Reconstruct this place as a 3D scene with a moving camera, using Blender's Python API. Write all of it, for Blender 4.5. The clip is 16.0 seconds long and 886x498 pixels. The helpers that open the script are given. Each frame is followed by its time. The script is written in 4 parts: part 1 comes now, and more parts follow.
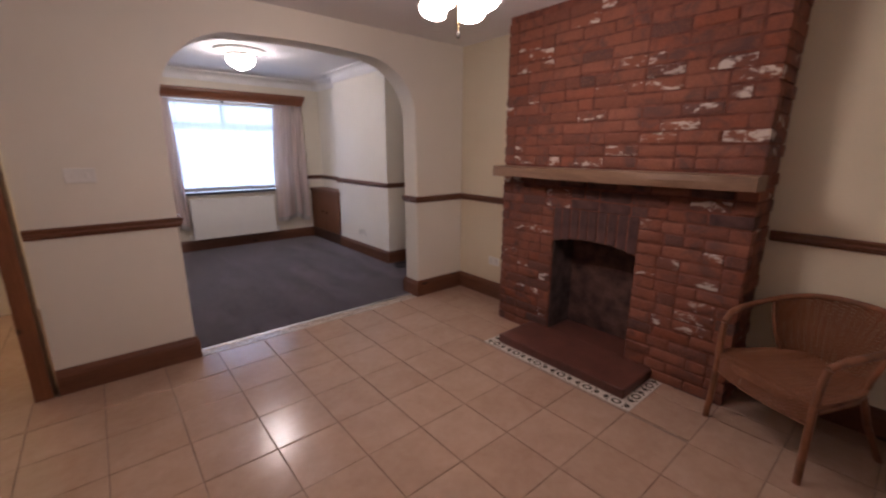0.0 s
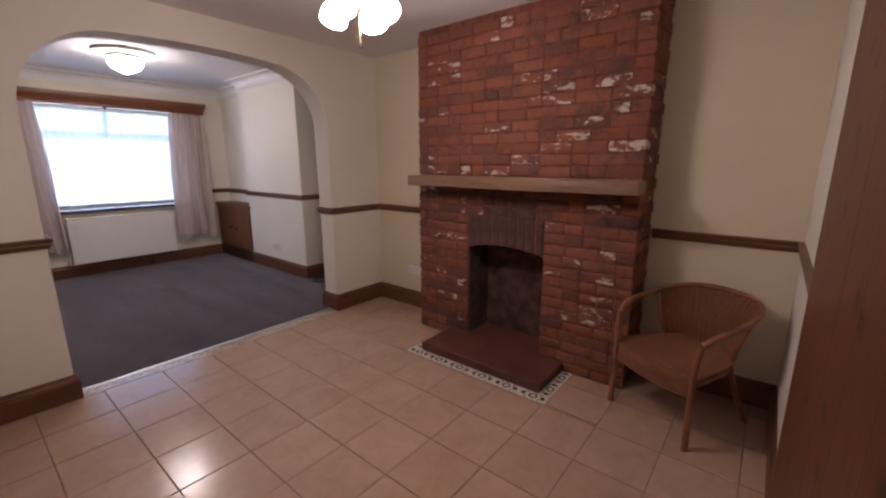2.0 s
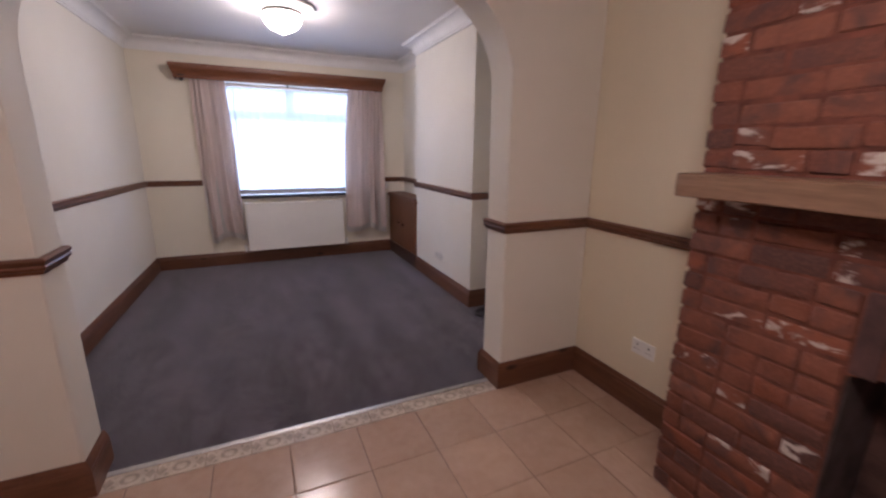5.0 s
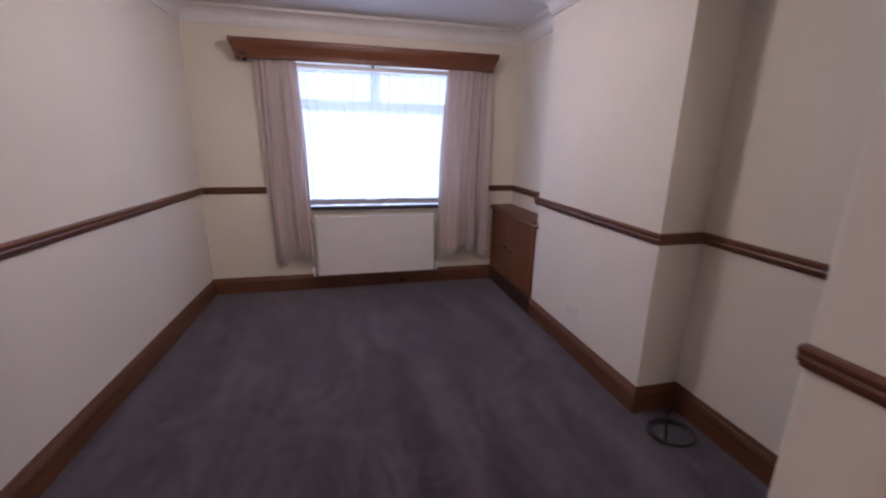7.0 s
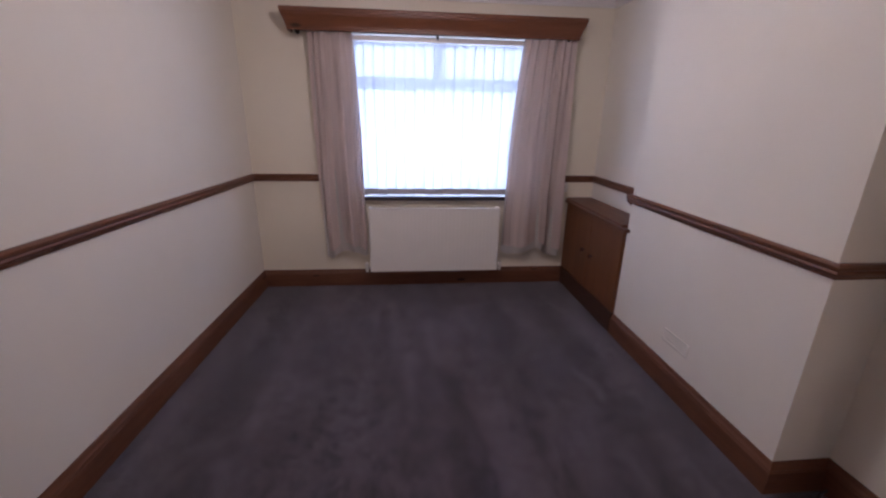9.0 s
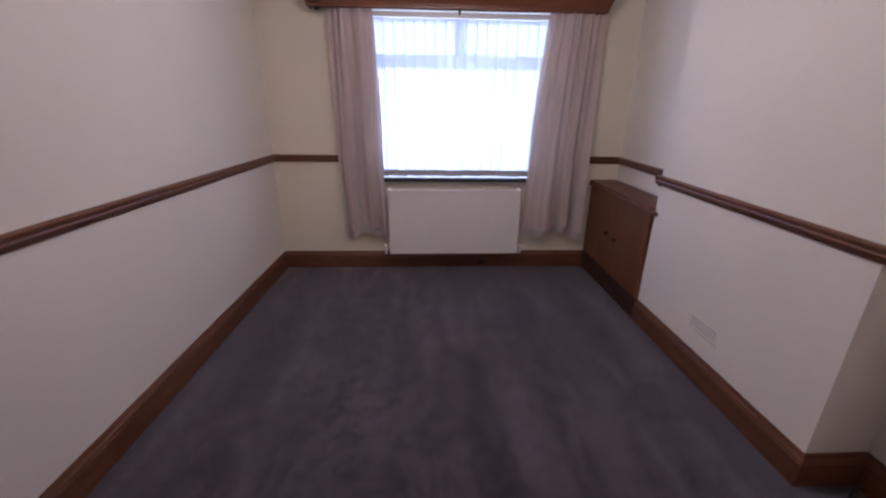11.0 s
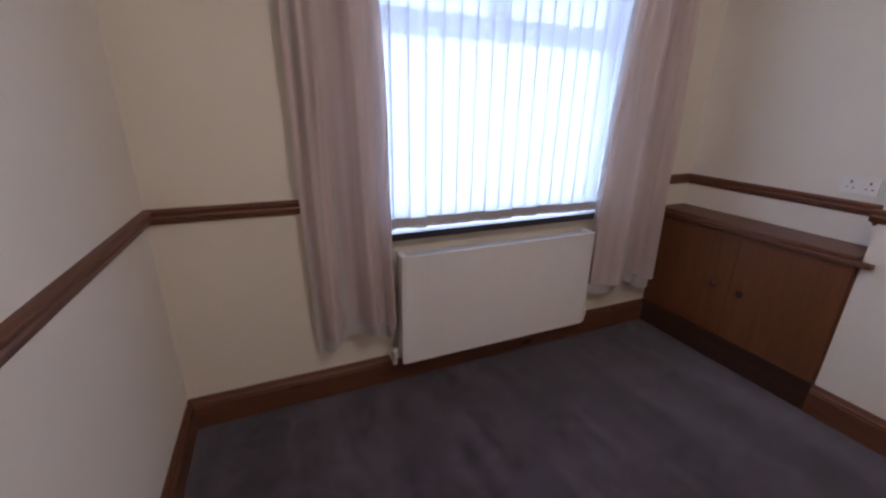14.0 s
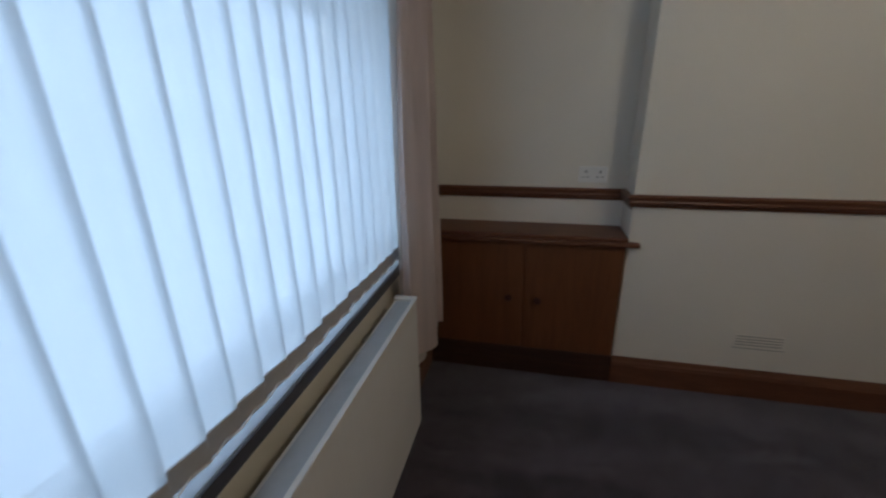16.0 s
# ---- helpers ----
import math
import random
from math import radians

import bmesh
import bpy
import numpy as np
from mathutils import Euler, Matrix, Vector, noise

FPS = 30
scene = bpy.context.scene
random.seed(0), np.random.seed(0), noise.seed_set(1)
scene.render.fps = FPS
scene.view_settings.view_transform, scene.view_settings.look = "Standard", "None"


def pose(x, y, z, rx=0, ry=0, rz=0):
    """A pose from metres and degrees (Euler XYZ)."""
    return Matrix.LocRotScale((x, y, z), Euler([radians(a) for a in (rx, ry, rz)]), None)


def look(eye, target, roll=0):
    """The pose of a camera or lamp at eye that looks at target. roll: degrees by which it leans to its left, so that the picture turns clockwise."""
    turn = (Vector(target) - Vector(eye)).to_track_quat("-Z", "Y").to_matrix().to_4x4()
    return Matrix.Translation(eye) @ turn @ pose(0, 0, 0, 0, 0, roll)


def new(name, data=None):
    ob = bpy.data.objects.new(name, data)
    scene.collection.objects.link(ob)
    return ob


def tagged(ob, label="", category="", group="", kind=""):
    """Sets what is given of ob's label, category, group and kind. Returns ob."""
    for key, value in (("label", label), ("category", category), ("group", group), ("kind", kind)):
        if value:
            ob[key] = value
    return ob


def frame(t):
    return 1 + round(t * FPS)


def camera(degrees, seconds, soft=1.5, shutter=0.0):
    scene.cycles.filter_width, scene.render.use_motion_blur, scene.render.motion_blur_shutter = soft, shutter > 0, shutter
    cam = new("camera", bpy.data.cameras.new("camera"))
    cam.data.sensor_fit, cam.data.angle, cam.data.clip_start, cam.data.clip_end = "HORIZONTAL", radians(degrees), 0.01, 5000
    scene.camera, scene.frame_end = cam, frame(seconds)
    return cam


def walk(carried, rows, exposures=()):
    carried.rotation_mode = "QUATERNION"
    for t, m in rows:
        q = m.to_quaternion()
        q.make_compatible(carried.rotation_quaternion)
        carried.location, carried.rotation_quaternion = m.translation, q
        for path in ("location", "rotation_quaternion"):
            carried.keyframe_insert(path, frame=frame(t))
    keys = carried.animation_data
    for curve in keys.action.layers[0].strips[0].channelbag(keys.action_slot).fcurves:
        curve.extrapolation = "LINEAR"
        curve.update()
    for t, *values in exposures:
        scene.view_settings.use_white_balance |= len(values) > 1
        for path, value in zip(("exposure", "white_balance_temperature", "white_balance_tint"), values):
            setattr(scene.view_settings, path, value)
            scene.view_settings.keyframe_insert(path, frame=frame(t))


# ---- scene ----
cam = camera(95.1, 16.0, soft=2.3, shutter=0.4)
PATH = [
    (0, (0.119, 0.109, 1.498), (1.373, 1.594, 1.025), 0.2),
    (0.5, (0.14, 0.097, 1.496), (1.556, 1.431, 1.031), -0.1),
    (1, (0.15, 0.08, 1.5), (1.643, 1.337, 1.06), -0.1),
    (1.5, (0.149, 0.073, 1.492), (1.656, 1.318, 1.069), -0.1),
    (2, (0.151, 0.061, 1.487), (1.67, 1.293, 1.066), -0.1),
    (2.5, (0.224, 0.081, 1.477), (1.712, 1.336, 1.018), -0.2),
    (3, (0.444, 0.117, 1.471), (1.828, 1.476, 0.985), -0.3),
    (3.5, (0.696, 0.285, 1.419), (1.939, 1.74, 0.835), 0.3),
    (4, (0.912, 0.657, 1.464), (2.081, 2.173, 0.883), 0.3),
    (4.5, (1.136, 1.067, 1.456), (2.125, 2.723, 0.927), 0.3),
    (5, (1.26, 1.451, 1.447), (2.066, 3.219, 0.973), 0.6),
    (7.5, (1.428, 3.151, 1.543), (1.741, 5.055, 1.018), 0.9),
    (8, (1.464, 3.322, 1.534), (1.635, 5.247, 1.016), 0.8),
    (8.5, (1.426, 3.374, 1.558), (1.612, 5.282, 0.99), 1.0),
    (11, (1.41, 3.417, 1.525), (1.506, 5.293, 0.839), 0.8),
    (11.5, (1.221, 3.519, 1.51), (1.224, 5.377, 0.77), 1.5),
    (12, (0.985, 3.625, 1.5), (0.989, 5.463, 0.713), 1.5),
    (12.5, (0.844, 3.906, 1.489), (0.986, 5.723, 0.667), 1.2),
    (13, (0.727, 4.282, 1.505), (0.951, 6.119, 0.746), 1.3),
    (13.5, (0.621, 4.75, 1.511), (1.107, 6.551, 0.79), 1.1),
    (14, (0.548, 5.226, 1.472), (1.309, 6.951, 0.804), 1.1),
    (14.5, (0.56, 5.614, 1.486), (1.546, 7.236, 0.857), 0.2),
    (15, (0.607, 6.005, 1.499), (1.91, 7.369, 0.835), 0.0),
    (15.5, (0.744, 6.283, 1.5), (2.349, 7.244, 0.792), -0.7),
    (16, (0.888, 6.523, 1.495), (2.728, 6.942, 0.835), -1.0),
]
EXPOSURES = [(0.0, 0.37, 5540, 25), (3.0, 0.40, 5500, 25), (4.0, 0.44, 5470, 25.5), (5.0, 0.46, 5440, 27), (7.5, 0.13, 5430, 32), (8.5, 0.07, 5430, 32), (11.0, 0.12, 5430, 33), (13.0, 0.16, 5480, 31), (14.0, 0.00, 5570, 26), (15.0, -0.51, 5570, 18), (15.5, -0.70, 5600, 12), (16.0, -0.92, 5640, 8)]
walk(cam, [(t, look(eye, target, roll)) for t, eye, target, roll in PATH], EXPOSURES)

# ---- world and light ----
world = bpy.data.worlds.new("sky")
scene.world = world
world.use_nodes = True
wn = world.node_tree
sky = wn.nodes.new("ShaderNodeTexSky")
sky.sky_type, sky.sun_disc, sky.sun_elevation, sky.sun_rotation = "NISHITA", False, radians(35), radians(150)
sky.air_density, sky.dust_density = 1.0, 4.0
wn.nodes["Background"].inputs[1].default_value = 0.12
wn.links.new(sky.outputs[0], wn.nodes["Background"].inputs[0])

sun = new("sun", bpy.data.lights.new("sun", "SUN"))
sun.data.energy, sun.data.angle, sun.data.color = 0.8, radians(20), (1.0, 0.96, 0.9)
sun.matrix_world = look((4, -20, 14), (1.6, 0, 0))

day = new("window_daylight", bpy.data.lights.new("window_daylight", "AREA"))
day.data.shape, day.data.size, day.data.size_y = "RECTANGLE", 1.78, 1.52
day.data.energy, day.data.color = 35, (0.66, 0.82, 1.0)
day.matrix_world = look((1.74, 7.40, 1.53), (1.74, 6.0, 1.53))

LAMP_GLOW, LAMP_COLOUR = 56.0, (1.0, 0.81, 0.61)


# ---- materials ----
def material(name, build, rough=0.6, metal=0.0):
    m = bpy.data.materials.new(name)
    m.use_nodes = True
    b = m.node_tree.nodes["Principled BSDF"]
    b.inputs["Roughness"].default_value, b.inputs["Metallic"].default_value = rough, metal
    build(Nodes(m.node_tree, b))
    return m


class Nodes:
    def __init__(self, tree, bsdf):
        self.t, self.b = tree, bsdf

    def node(self, kind, **values):
        n = self.t.nodes.new("ShaderNode" + kind)
        for k, v in values.items():
            n.inputs[k.replace("_", " ")].default_value = v
        return n

    def link(self, a, b):
        self.t.links.new(a, b)

    def coords(self, scale=(1, 1, 1), shift_random=False):
        c = self.node("TexCoord")
        m = self.node("Mapping", Scale=scale)
        self.link(c.outputs["Object"], m.inputs["Vector"])
        if shift_random:
            info = self.node("ObjectInfo")
            k = self.node("VectorMath")
            k.operation = "SCALE"
            k.inputs[0].default_value = (31.0, 57.0, 83.0)
            self.link(info.outputs["Random"], k.inputs["Scale"])
            self.link(k.outputs[0], m.inputs["Location"])
        return m.outputs[0]

    def noise(self, vec, scale, detail=4, rough=0.55, distort=0.0):
        n = self.node("TexNoise", Scale=scale, Detail=detail, Roughness=rough, Distortion=distort)
        self.link(vec, n.inputs["Vector"])
        return n.outputs["Fac"]

    def ramp(self, fac, *stops):
        n = self.node("ValToRGB")
        e = n.color_ramp.elements
        while len(e) < len(stops):
            e.new(0.5)
        for el, (p, c) in zip(e, stops):
            el.position = p
            el.color = (*c, 1) if len(c) == 3 else c
        self.link(fac, n.inputs["Fac"])
        return n.outputs["Color"]

    def mix(self, fac, a, b, mode="MIX"):
        n = self.node("Mix")
        n.data_type, n.blend_type = "RGBA", mode
        for k, v in ((0, fac), (6, a), (7, b)):
            if hasattr(v, "is_linked"):
                self.link(v, n.inputs[k])
            else:
                n.inputs[k].default_value = v if k == 0 else (*v, 1)
        return n.outputs[2]

    def colour(self, c):
        self.link(c, self.b.inputs["Base Color"])

    def bump(self, h, strength, dist):
        n = self.node("Bump", Strength=strength, Distance=dist)
        self.link(h, n.inputs["Height"])
        self.link(n.outputs[0], self.b.inputs["Normal"])

    def rough(self, fac, lo, hi):
        n = self.node("MapRange")
        n.inputs["To Min"].default_value, n.inputs["To Max"].default_value = lo, hi
        self.link(fac, n.inputs["Value"])
        self.link(n.outputs[0], self.b.inputs["Roughness"])


def paper(c1, c2):
    def build(k):
        v = k.coords()
        big = k.noise(v, 1.3, 3)
        fine = k.noise(v, 170, 3, 0.6)
        k.colour(k.ramp(big, (0.3, c1), (0.7, c2)))
        k.bump(fine, 0.35, 0.003)
    return build


def wood(dark, mid, light, axis="y", knots=True, scale=1.0):
    def build(k):
        st = {"x": (0.9, 9, 9), "y": (9, 0.9, 9), "z": (9, 9, 0.9)}[axis]
        v = k.coords(tuple(a * scale for a in st), True)
        g = k.noise(v, 2.2, 6, 0.62, 1.2)
        f = k.noise(v, 16, 4, 0.7)
        c = k.ramp(g, (0.25, dark), (0.5, mid), (0.75, light))
        c = k.mix(0.25, c, k.ramp(f, (0.35, dark), (0.65, light)))
        if knots:
            n = k.node("TexVoronoi", Scale=1.0)
            if axis == "z":
                n.voronoi_dimensions = "2D"
                turned_v = k.node("Mapping", Rotation=(math.pi / 2, 0, 0))
                k.link(k.coords((2.6, 0.0, 4.4), True), turned_v.inputs["Vector"])
                k.link(turned_v.outputs[0], n.inputs["Vector"])
            else:
                k.link(k.coords({"x": (2.2, 6, 6), "y": (6, 2.2, 6)}[axis], True), n.inputs["Vector"])
            c = k.mix(k.ramp(n.outputs["Distance"], (0.05, (1, 1, 1)), (0.12, (0, 0, 0))), c, tuple(a * 0.3 for a in dark))
        k.colour(c)
        k.rough(f, 0.32, 0.55)
        k.bump(f, 0.15, 0.002)
    return build


def plain(c, var=0.06, scale=6.0, bump=0.0):
    def build(k):
        n = k.noise(k.coords(), scale, 4)
        k.colour(k.ramp(n, (0.3, tuple(a * (1 - var) for a in c)), (0.7, tuple(min(1, a * (1 + var)) for a in c))))
        if bump:
            k.bump(k.noise(k.coords(), scale * 12, 4), bump, 0.003)
    return build


def glow(strength, c):
    def build(k):
        k.b.inputs["Base Color"].default_value = (0.9, 0.88, 0.85, 1)
        k.b.inputs["Emission Color"].default_value = (*c, 1)
        k.b.inputs["Emission Strength"].default_value = strength
    return build


M_UPPER = material("cream_wallpaper", paper((0.735, 0.685, 0.595), (0.775, 0.725, 0.635)), 0.75)
# Two yellower copies of M_UPPER: the lamps' warm tint is put into the paper.
M_CREAM = material("lamp_tinted_cream_wallpaper", paper((0.745, 0.680, 0.555), (0.785, 0.72, 0.595)), 0.75)
M_BUTTER = material("lamp_tinted_yellow_wallpaper", paper((0.70, 0.615, 0.455), (0.745, 0.66, 0.495)), 0.75)
M_LOWER = material("white_wallpaper", paper((0.745, 0.695, 0.615), (0.785, 0.735, 0.655)), 0.75)
M_CEIL = material("white_ceiling_paint", paper((0.76, 0.74, 0.73), (0.80, 0.78, 0.77)), 0.85)
M_COVE = material("white_coving_plaster", plain((0.78, 0.76, 0.74), 0.03), 0.7)
M_WOODX = material("stained_pine_along_x", wood((0.078, 0.028, 0.014), (0.132, 0.049, 0.023), (0.185, 0.076, 0.036), "x"), 0.4)
M_WOODY = material("stained_pine_along_y", wood((0.078, 0.028, 0.014), (0.132, 0.049, 0.023), (0.185, 0.076, 0.036), "y"), 0.4)
M_WOODZ = material("stained_pine_upright", wood((0.12, 0.040, 0.016), (0.20, 0.072, 0.028), (0.27, 0.11, 0.045), "z"), 0.4)
M_PELMET = material("red_brown_stained_pine", wood((0.105, 0.034, 0.013), (0.168, 0.056, 0.021), (0.225, 0.082, 0.032), "x"), 0.38)
M_GROUT = material("tile_grout", plain((0.265, 0.18, 0.13), 0.2, 20), 0.9)
M_WHITE = material("white_gloss_paint", plain((0.76, 0.73, 0.69), 0.02), 0.35)
M_PLASTIC = material("white_plastic", plain((0.78, 0.76, 0.72), 0.02), 0.3)
M_DARK = material("dark_metal", plain((0.03, 0.025, 0.02), 0.1), 0.4, 0.6)


def tile_look(k):
    v = k.coords((1, 1, 1), True)
    big, mid, fine = k.noise(v, 5, 4, 0.6, 0.6), k.noise(v, 22, 5, 0.65), k.noise(v, 120, 3)
    c = k.ramp(big, (0.28, (0.36, 0.230, 0.158)), (0.52, (0.44, 0.292, 0.212)), (0.75, (0.51, 0.358, 0.268)))
    c = k.mix(0.3, c, k.ramp(mid, (0.35, (0.34, 0.205, 0.135)), (0.65, (0.50, 0.355, 0.26))))
    info = k.node("ObjectInfo")
    c = k.mix(0.35, c, k.ramp(info.outputs["Random"], (0.0, (0.38, 0.245, 0.165)), (1.0, (0.48, 0.33, 0.235))))
    k.colour(c)
    k.rough(mid, 0.13, 0.26)
    k.bump(big, 0.06, 0.004)


M_TILE = material("glazed_terracotta_tile", tile_look, 0.18)


def carpet_look(k):
    v = k.coords()
    sweep = k.noise(k.coords((2.1, 0.55, 1)), 2.0, 6, 0.62, 0.8)
    mid, tread, pile = k.noise(v, 7, 6, 0.70, 0.5), k.noise(v, 12, 4, 0.6, 0.4), k.noise(v, 380, 2, 0.7)
    w = k.node("TexWave", Scale=0.72, Distortion=1.6, Detail=2.0)
    w.bands_direction = "X"
    k.link(v, w.inputs["Vector"])
    lo, hi = (0.031, 0.024, 0.032), (0.128, 0.103, 0.130)
    c = k.ramp(sweep, (0.42, lo), (0.5, (0.050, 0.039, 0.050)), (0.585, hi))
    c = k.mix(0.38, c, k.ramp(mid, (0.42, lo), (0.58, hi)))
    c = k.mix(0.22, c, k.ramp(w.outputs["Fac"], (0.35, lo), (0.65, hi)))
    trod = k.node("VectorMath")
    trod.operation = "DISTANCE"
    k.link(k.coords((1.0, 0.7, 1)), trod.inputs[0])
    trod.inputs[1].default_value = (1.05, 3.62, 0.0)
    edge = k.node("Math")
    edge.operation = "MULTIPLY_ADD"
    k.link(mid, edge.inputs[0])
    edge.inputs[1].default_value = 0.9
    k.link(trod.outputs["Value"], edge.inputs[2])
    worn = k.ramp(edge.outputs[0], (0.55, (0.55, 0.55, 0.55)), (0.98, (0, 0, 0)))
    c = k.mix(worn, c, k.ramp(tread, (0.40, (0.020, 0.020, 0.028)), (0.54, (0.112, 0.094, 0.118))))
    c = k.mix(0.25, c, k.ramp(pile, (0.35, (0.028, 0.023, 0.030)), (0.65, (0.105, 0.090, 0.108))))
    k.colour(c)
    k.bump(k.mix(0.35, pile, mid), 0.8, 0.008)
    k.b.inputs["Sheen Weight"].default_value = 0.50
    k.b.inputs["Sheen Roughness"].default_value = 0.32
    k.b.inputs["Specular IOR Level"].default_value = 0.1


M_CARPET = material("purple_grey_carpet", carpet_look, 0.95)


# ---- building helpers ----
def mesh_of(bm, name, mat, smooth=False):
    bmesh.ops.recalc_face_normals(bm, faces=bm.faces)
    me = bpy.data.meshes.new(name)
    bm.to_mesh(me)
    bm.free()
    for m in (mat if isinstance(mat, (list, tuple)) else [mat]):
        me.materials.append(m)
    if smooth:
        for p in me.polygons:
            p.use_smooth = True
        me.set_sharp_from_angle(angle=radians(38))
    return me


def part(name, bm, mat, parent, label="", smooth=False):
    ob = new(name, mesh_of(bm, name, mat, smooth))
    ob.parent = parent
    return tagged(ob, label) if label else ob


def thing(name, at, label, category, group="", kind=""):
    ob = new(name)
    ob.empty_display_size = 0.1
    ob.location = at
    return tagged(ob, label, category, group, kind)


def structure(name, bm, mat, label="", smooth=False):
    return tagged(new(name, mesh_of(bm, name, mat, smooth)), label, kind="structure")


def box(bm, x0, x1, y0, y1, z0, z1, bevel=0.0, seg=2):
    got = bmesh.ops.create_cube(bm, size=1, matrix=Matrix.Translation(((x0 + x1) / 2, (y0 + y1) / 2, (z0 + z1) / 2)) @ Matrix.Diagonal((x1 - x0, y1 - y0, z1 - z0, 1)))
    if bevel:
        edges = list({e for v in got["verts"] for e in v.link_edges})
        bmesh.ops.bevel(bm, geom=edges, offset=bevel, segments=seg, affect="EDGES", profile=0.5)
    return bm


def boxed(*a, **k):
    return box(bmesh.new(), *a, **k)


def prism(bm, outline, place):
    """A closed outline of (a, b) pairs swept between two ends; place(a, b, end) gives the point."""
    ends = [[bm.verts.new(place(a, b, e)) for a, b in outline] for e in (0, 1)]
    bm.faces.new(ends[0][::-1])
    bm.faces.new(ends[1])
    n = len(outline)
    for i in range(n):
        bm.faces.new((ends[0][i], ends[0][(i + 1) % n], ends[1][(i + 1) % n], ends[1][i]))
    return bm


def turned(bm, profile, at=(0, 0, 0), segments=24, wave=None):
    """A profile of (radius, height) turned round the z axis."""
    rings = []
    for r, z in profile:
        ring = []
        for i in range(segments):
            a = 2 * math.pi * i / segments
            q = r * (wave(a, z) if wave else 1)
            ring.append(bm.verts.new((at[0] + q * math.cos(a), at[1] + q * math.sin(a), at[2] + z)))
        rings.append(ring)
    for a, b in zip(rings, rings[1:]):
        for i in range(segments):
            j = (i + 1) % segments
            bm.faces.new((a[i], a[j], b[j], b[i]))
    for ring in (rings[0], rings[-1]):
        if profile[0 if ring is rings[0] else -1][0] > 1e-4:
            bm.faces.new(ring)
    return bm


def tube(bm, points, radius, sides=8, closed=False):
    pts = [Vector(p) for p in points]
    rings = []
    n = len(pts)
    side = None
    for i, p in enumerate(pts):
        a, b = (pts[(i - 1) % n], pts[(i + 1) % n]) if closed else (pts[max(i - 1, 0)], pts[min(i + 1, n - 1)])
        d = (b - a).normalized()
        if side is None:
            side = d.orthogonal().normalized()
        side = (side - d * side.dot(d)).normalized()
        up = d.cross(side)
        r = radius(i / max(1, n - 1)) if callable(radius) else radius
        rings.append([bm.verts.new(p + r * (math.cos(2 * math.pi * j / sides) * side + math.sin(2 * math.pi * j / sides) * up)) for j in range(sides)])
    pairs = list(zip(rings, rings[1:])) + ([(rings[-1], rings[0])] if closed else [])
    for a, b in pairs:
        for j in range(sides):
            bm.faces.new((a[j], a[(j + 1) % sides], b[(j + 1) % sides], b[j]))
    if not closed:
        bm.faces.new(rings[0][::-1])
        bm.faces.new(rings[-1])
    return bm


def moulding(name, p0, p1, normal, profile, mat, k0=0, k1=0, label="", rise=0.0):
    """A run of moulding from p0 to p1 on a wall with that normal. profile: (out, up) pairs; k: 1 at an outer corner, -1 at an inner one."""
    a, b, nrm = Vector((*p0, 0)), Vector((*p1, 0)), Vector((*normal, 0))
    d = (b - a).normalized()
    bm = prism(bmesh.new(), profile, lambda o, u, e: (a - d * k0 * o if e == 0 else b + d * k1 * o) + nrm * o + Vector((0, 0, u + (rise if e == 0 else 0))))
    return structure(name, bm, mat, label)


SKIRT = [(0, 0), (0.022, 0), (0.022, 0.118), (0.019, 0.126), (0.019, 0.134), (0.012, 0.146), (0.009, 0.158), (0.006, 0.165), (0, 0.165)]
RAIL = [(0, 0.985), (0.010, 0.985), (0.013, 0.998), (0.022, 1.003), (0.026, 1.013), (0.022, 1.022), (0.028, 1.030), (0.030, 1.040), (0.020, 1.047), (0, 1.047)]


RAIL_2 = [(o, u + 0.020) for o, u in RAIL]
RAIL_3 = [(o, u + 0.032) for o, u in RAIL]


def cove(top, h=0.13, w=0.13):
    pts = [(0, top), (0, top - h), (0.014, top - h), (0.014, top - h * 0.86)]
    for i in range(7):
        a = math.pi / 2 * i / 6
        pts.append((0.022 + (w - 0.045) * (1 - math.cos(a)), top - h * 0.82 + h * 0.66 * math.sin(a)))
    pts += [(w - 0.012, top - h * 0.14), (w - 0.012, top - h * 0.05), (w, top - h * 0.05), (w, top)]
    return pts


def wall_run(p0, p1, normal, k0, k1, skirt=True, rail=True, cove_top=None, profile=None):
    along = abs(p1[0] - p0[0]) > abs(p1[1] - p0[1])
    m = M_WOODX if along else M_WOODY
    if skirt:
        moulding("baseboard", p0, p1, normal, SKIRT, m, k0, k1, "brown stained pine skirting board along the wall")
    if rail:
        moulding("dado_rail", p0, p1, normal, profile or (RAIL_2 if cove_top else RAIL), m, k0, k1, "brown stained pine dado rail round the wall")
    if cove_top:
        moulding("coving", p0, p1, normal, cove(cove_top), M_COVE, k0, k1, "white moulded plaster coving under the ceiling")


# ---- plan ----
ARCH_F, ARCH_B = 3.375, 3.590          # the two faces of the arched wall
WIN_Y = 7.100                          # inner face of the window wall
LEFT_2, RIGHT_2, BREAST = 0.095, 3.270, 2.995
LEFT_NEAR, ALCOVE = -0.008, 3.205     # the left wall runs slightly askew; back of the far alcove
BREAST_0, BREAST_1 = 4.640, 6.040
RIGHT_1, BACK_1 = 3.135, -0.110
CEIL_1, CEIL_2 = 2.510, 2.590
JAMB_L, JAMB_R = 0.500, 2.532
LEFT_1, FAR_BACK = -1.600, -1.300


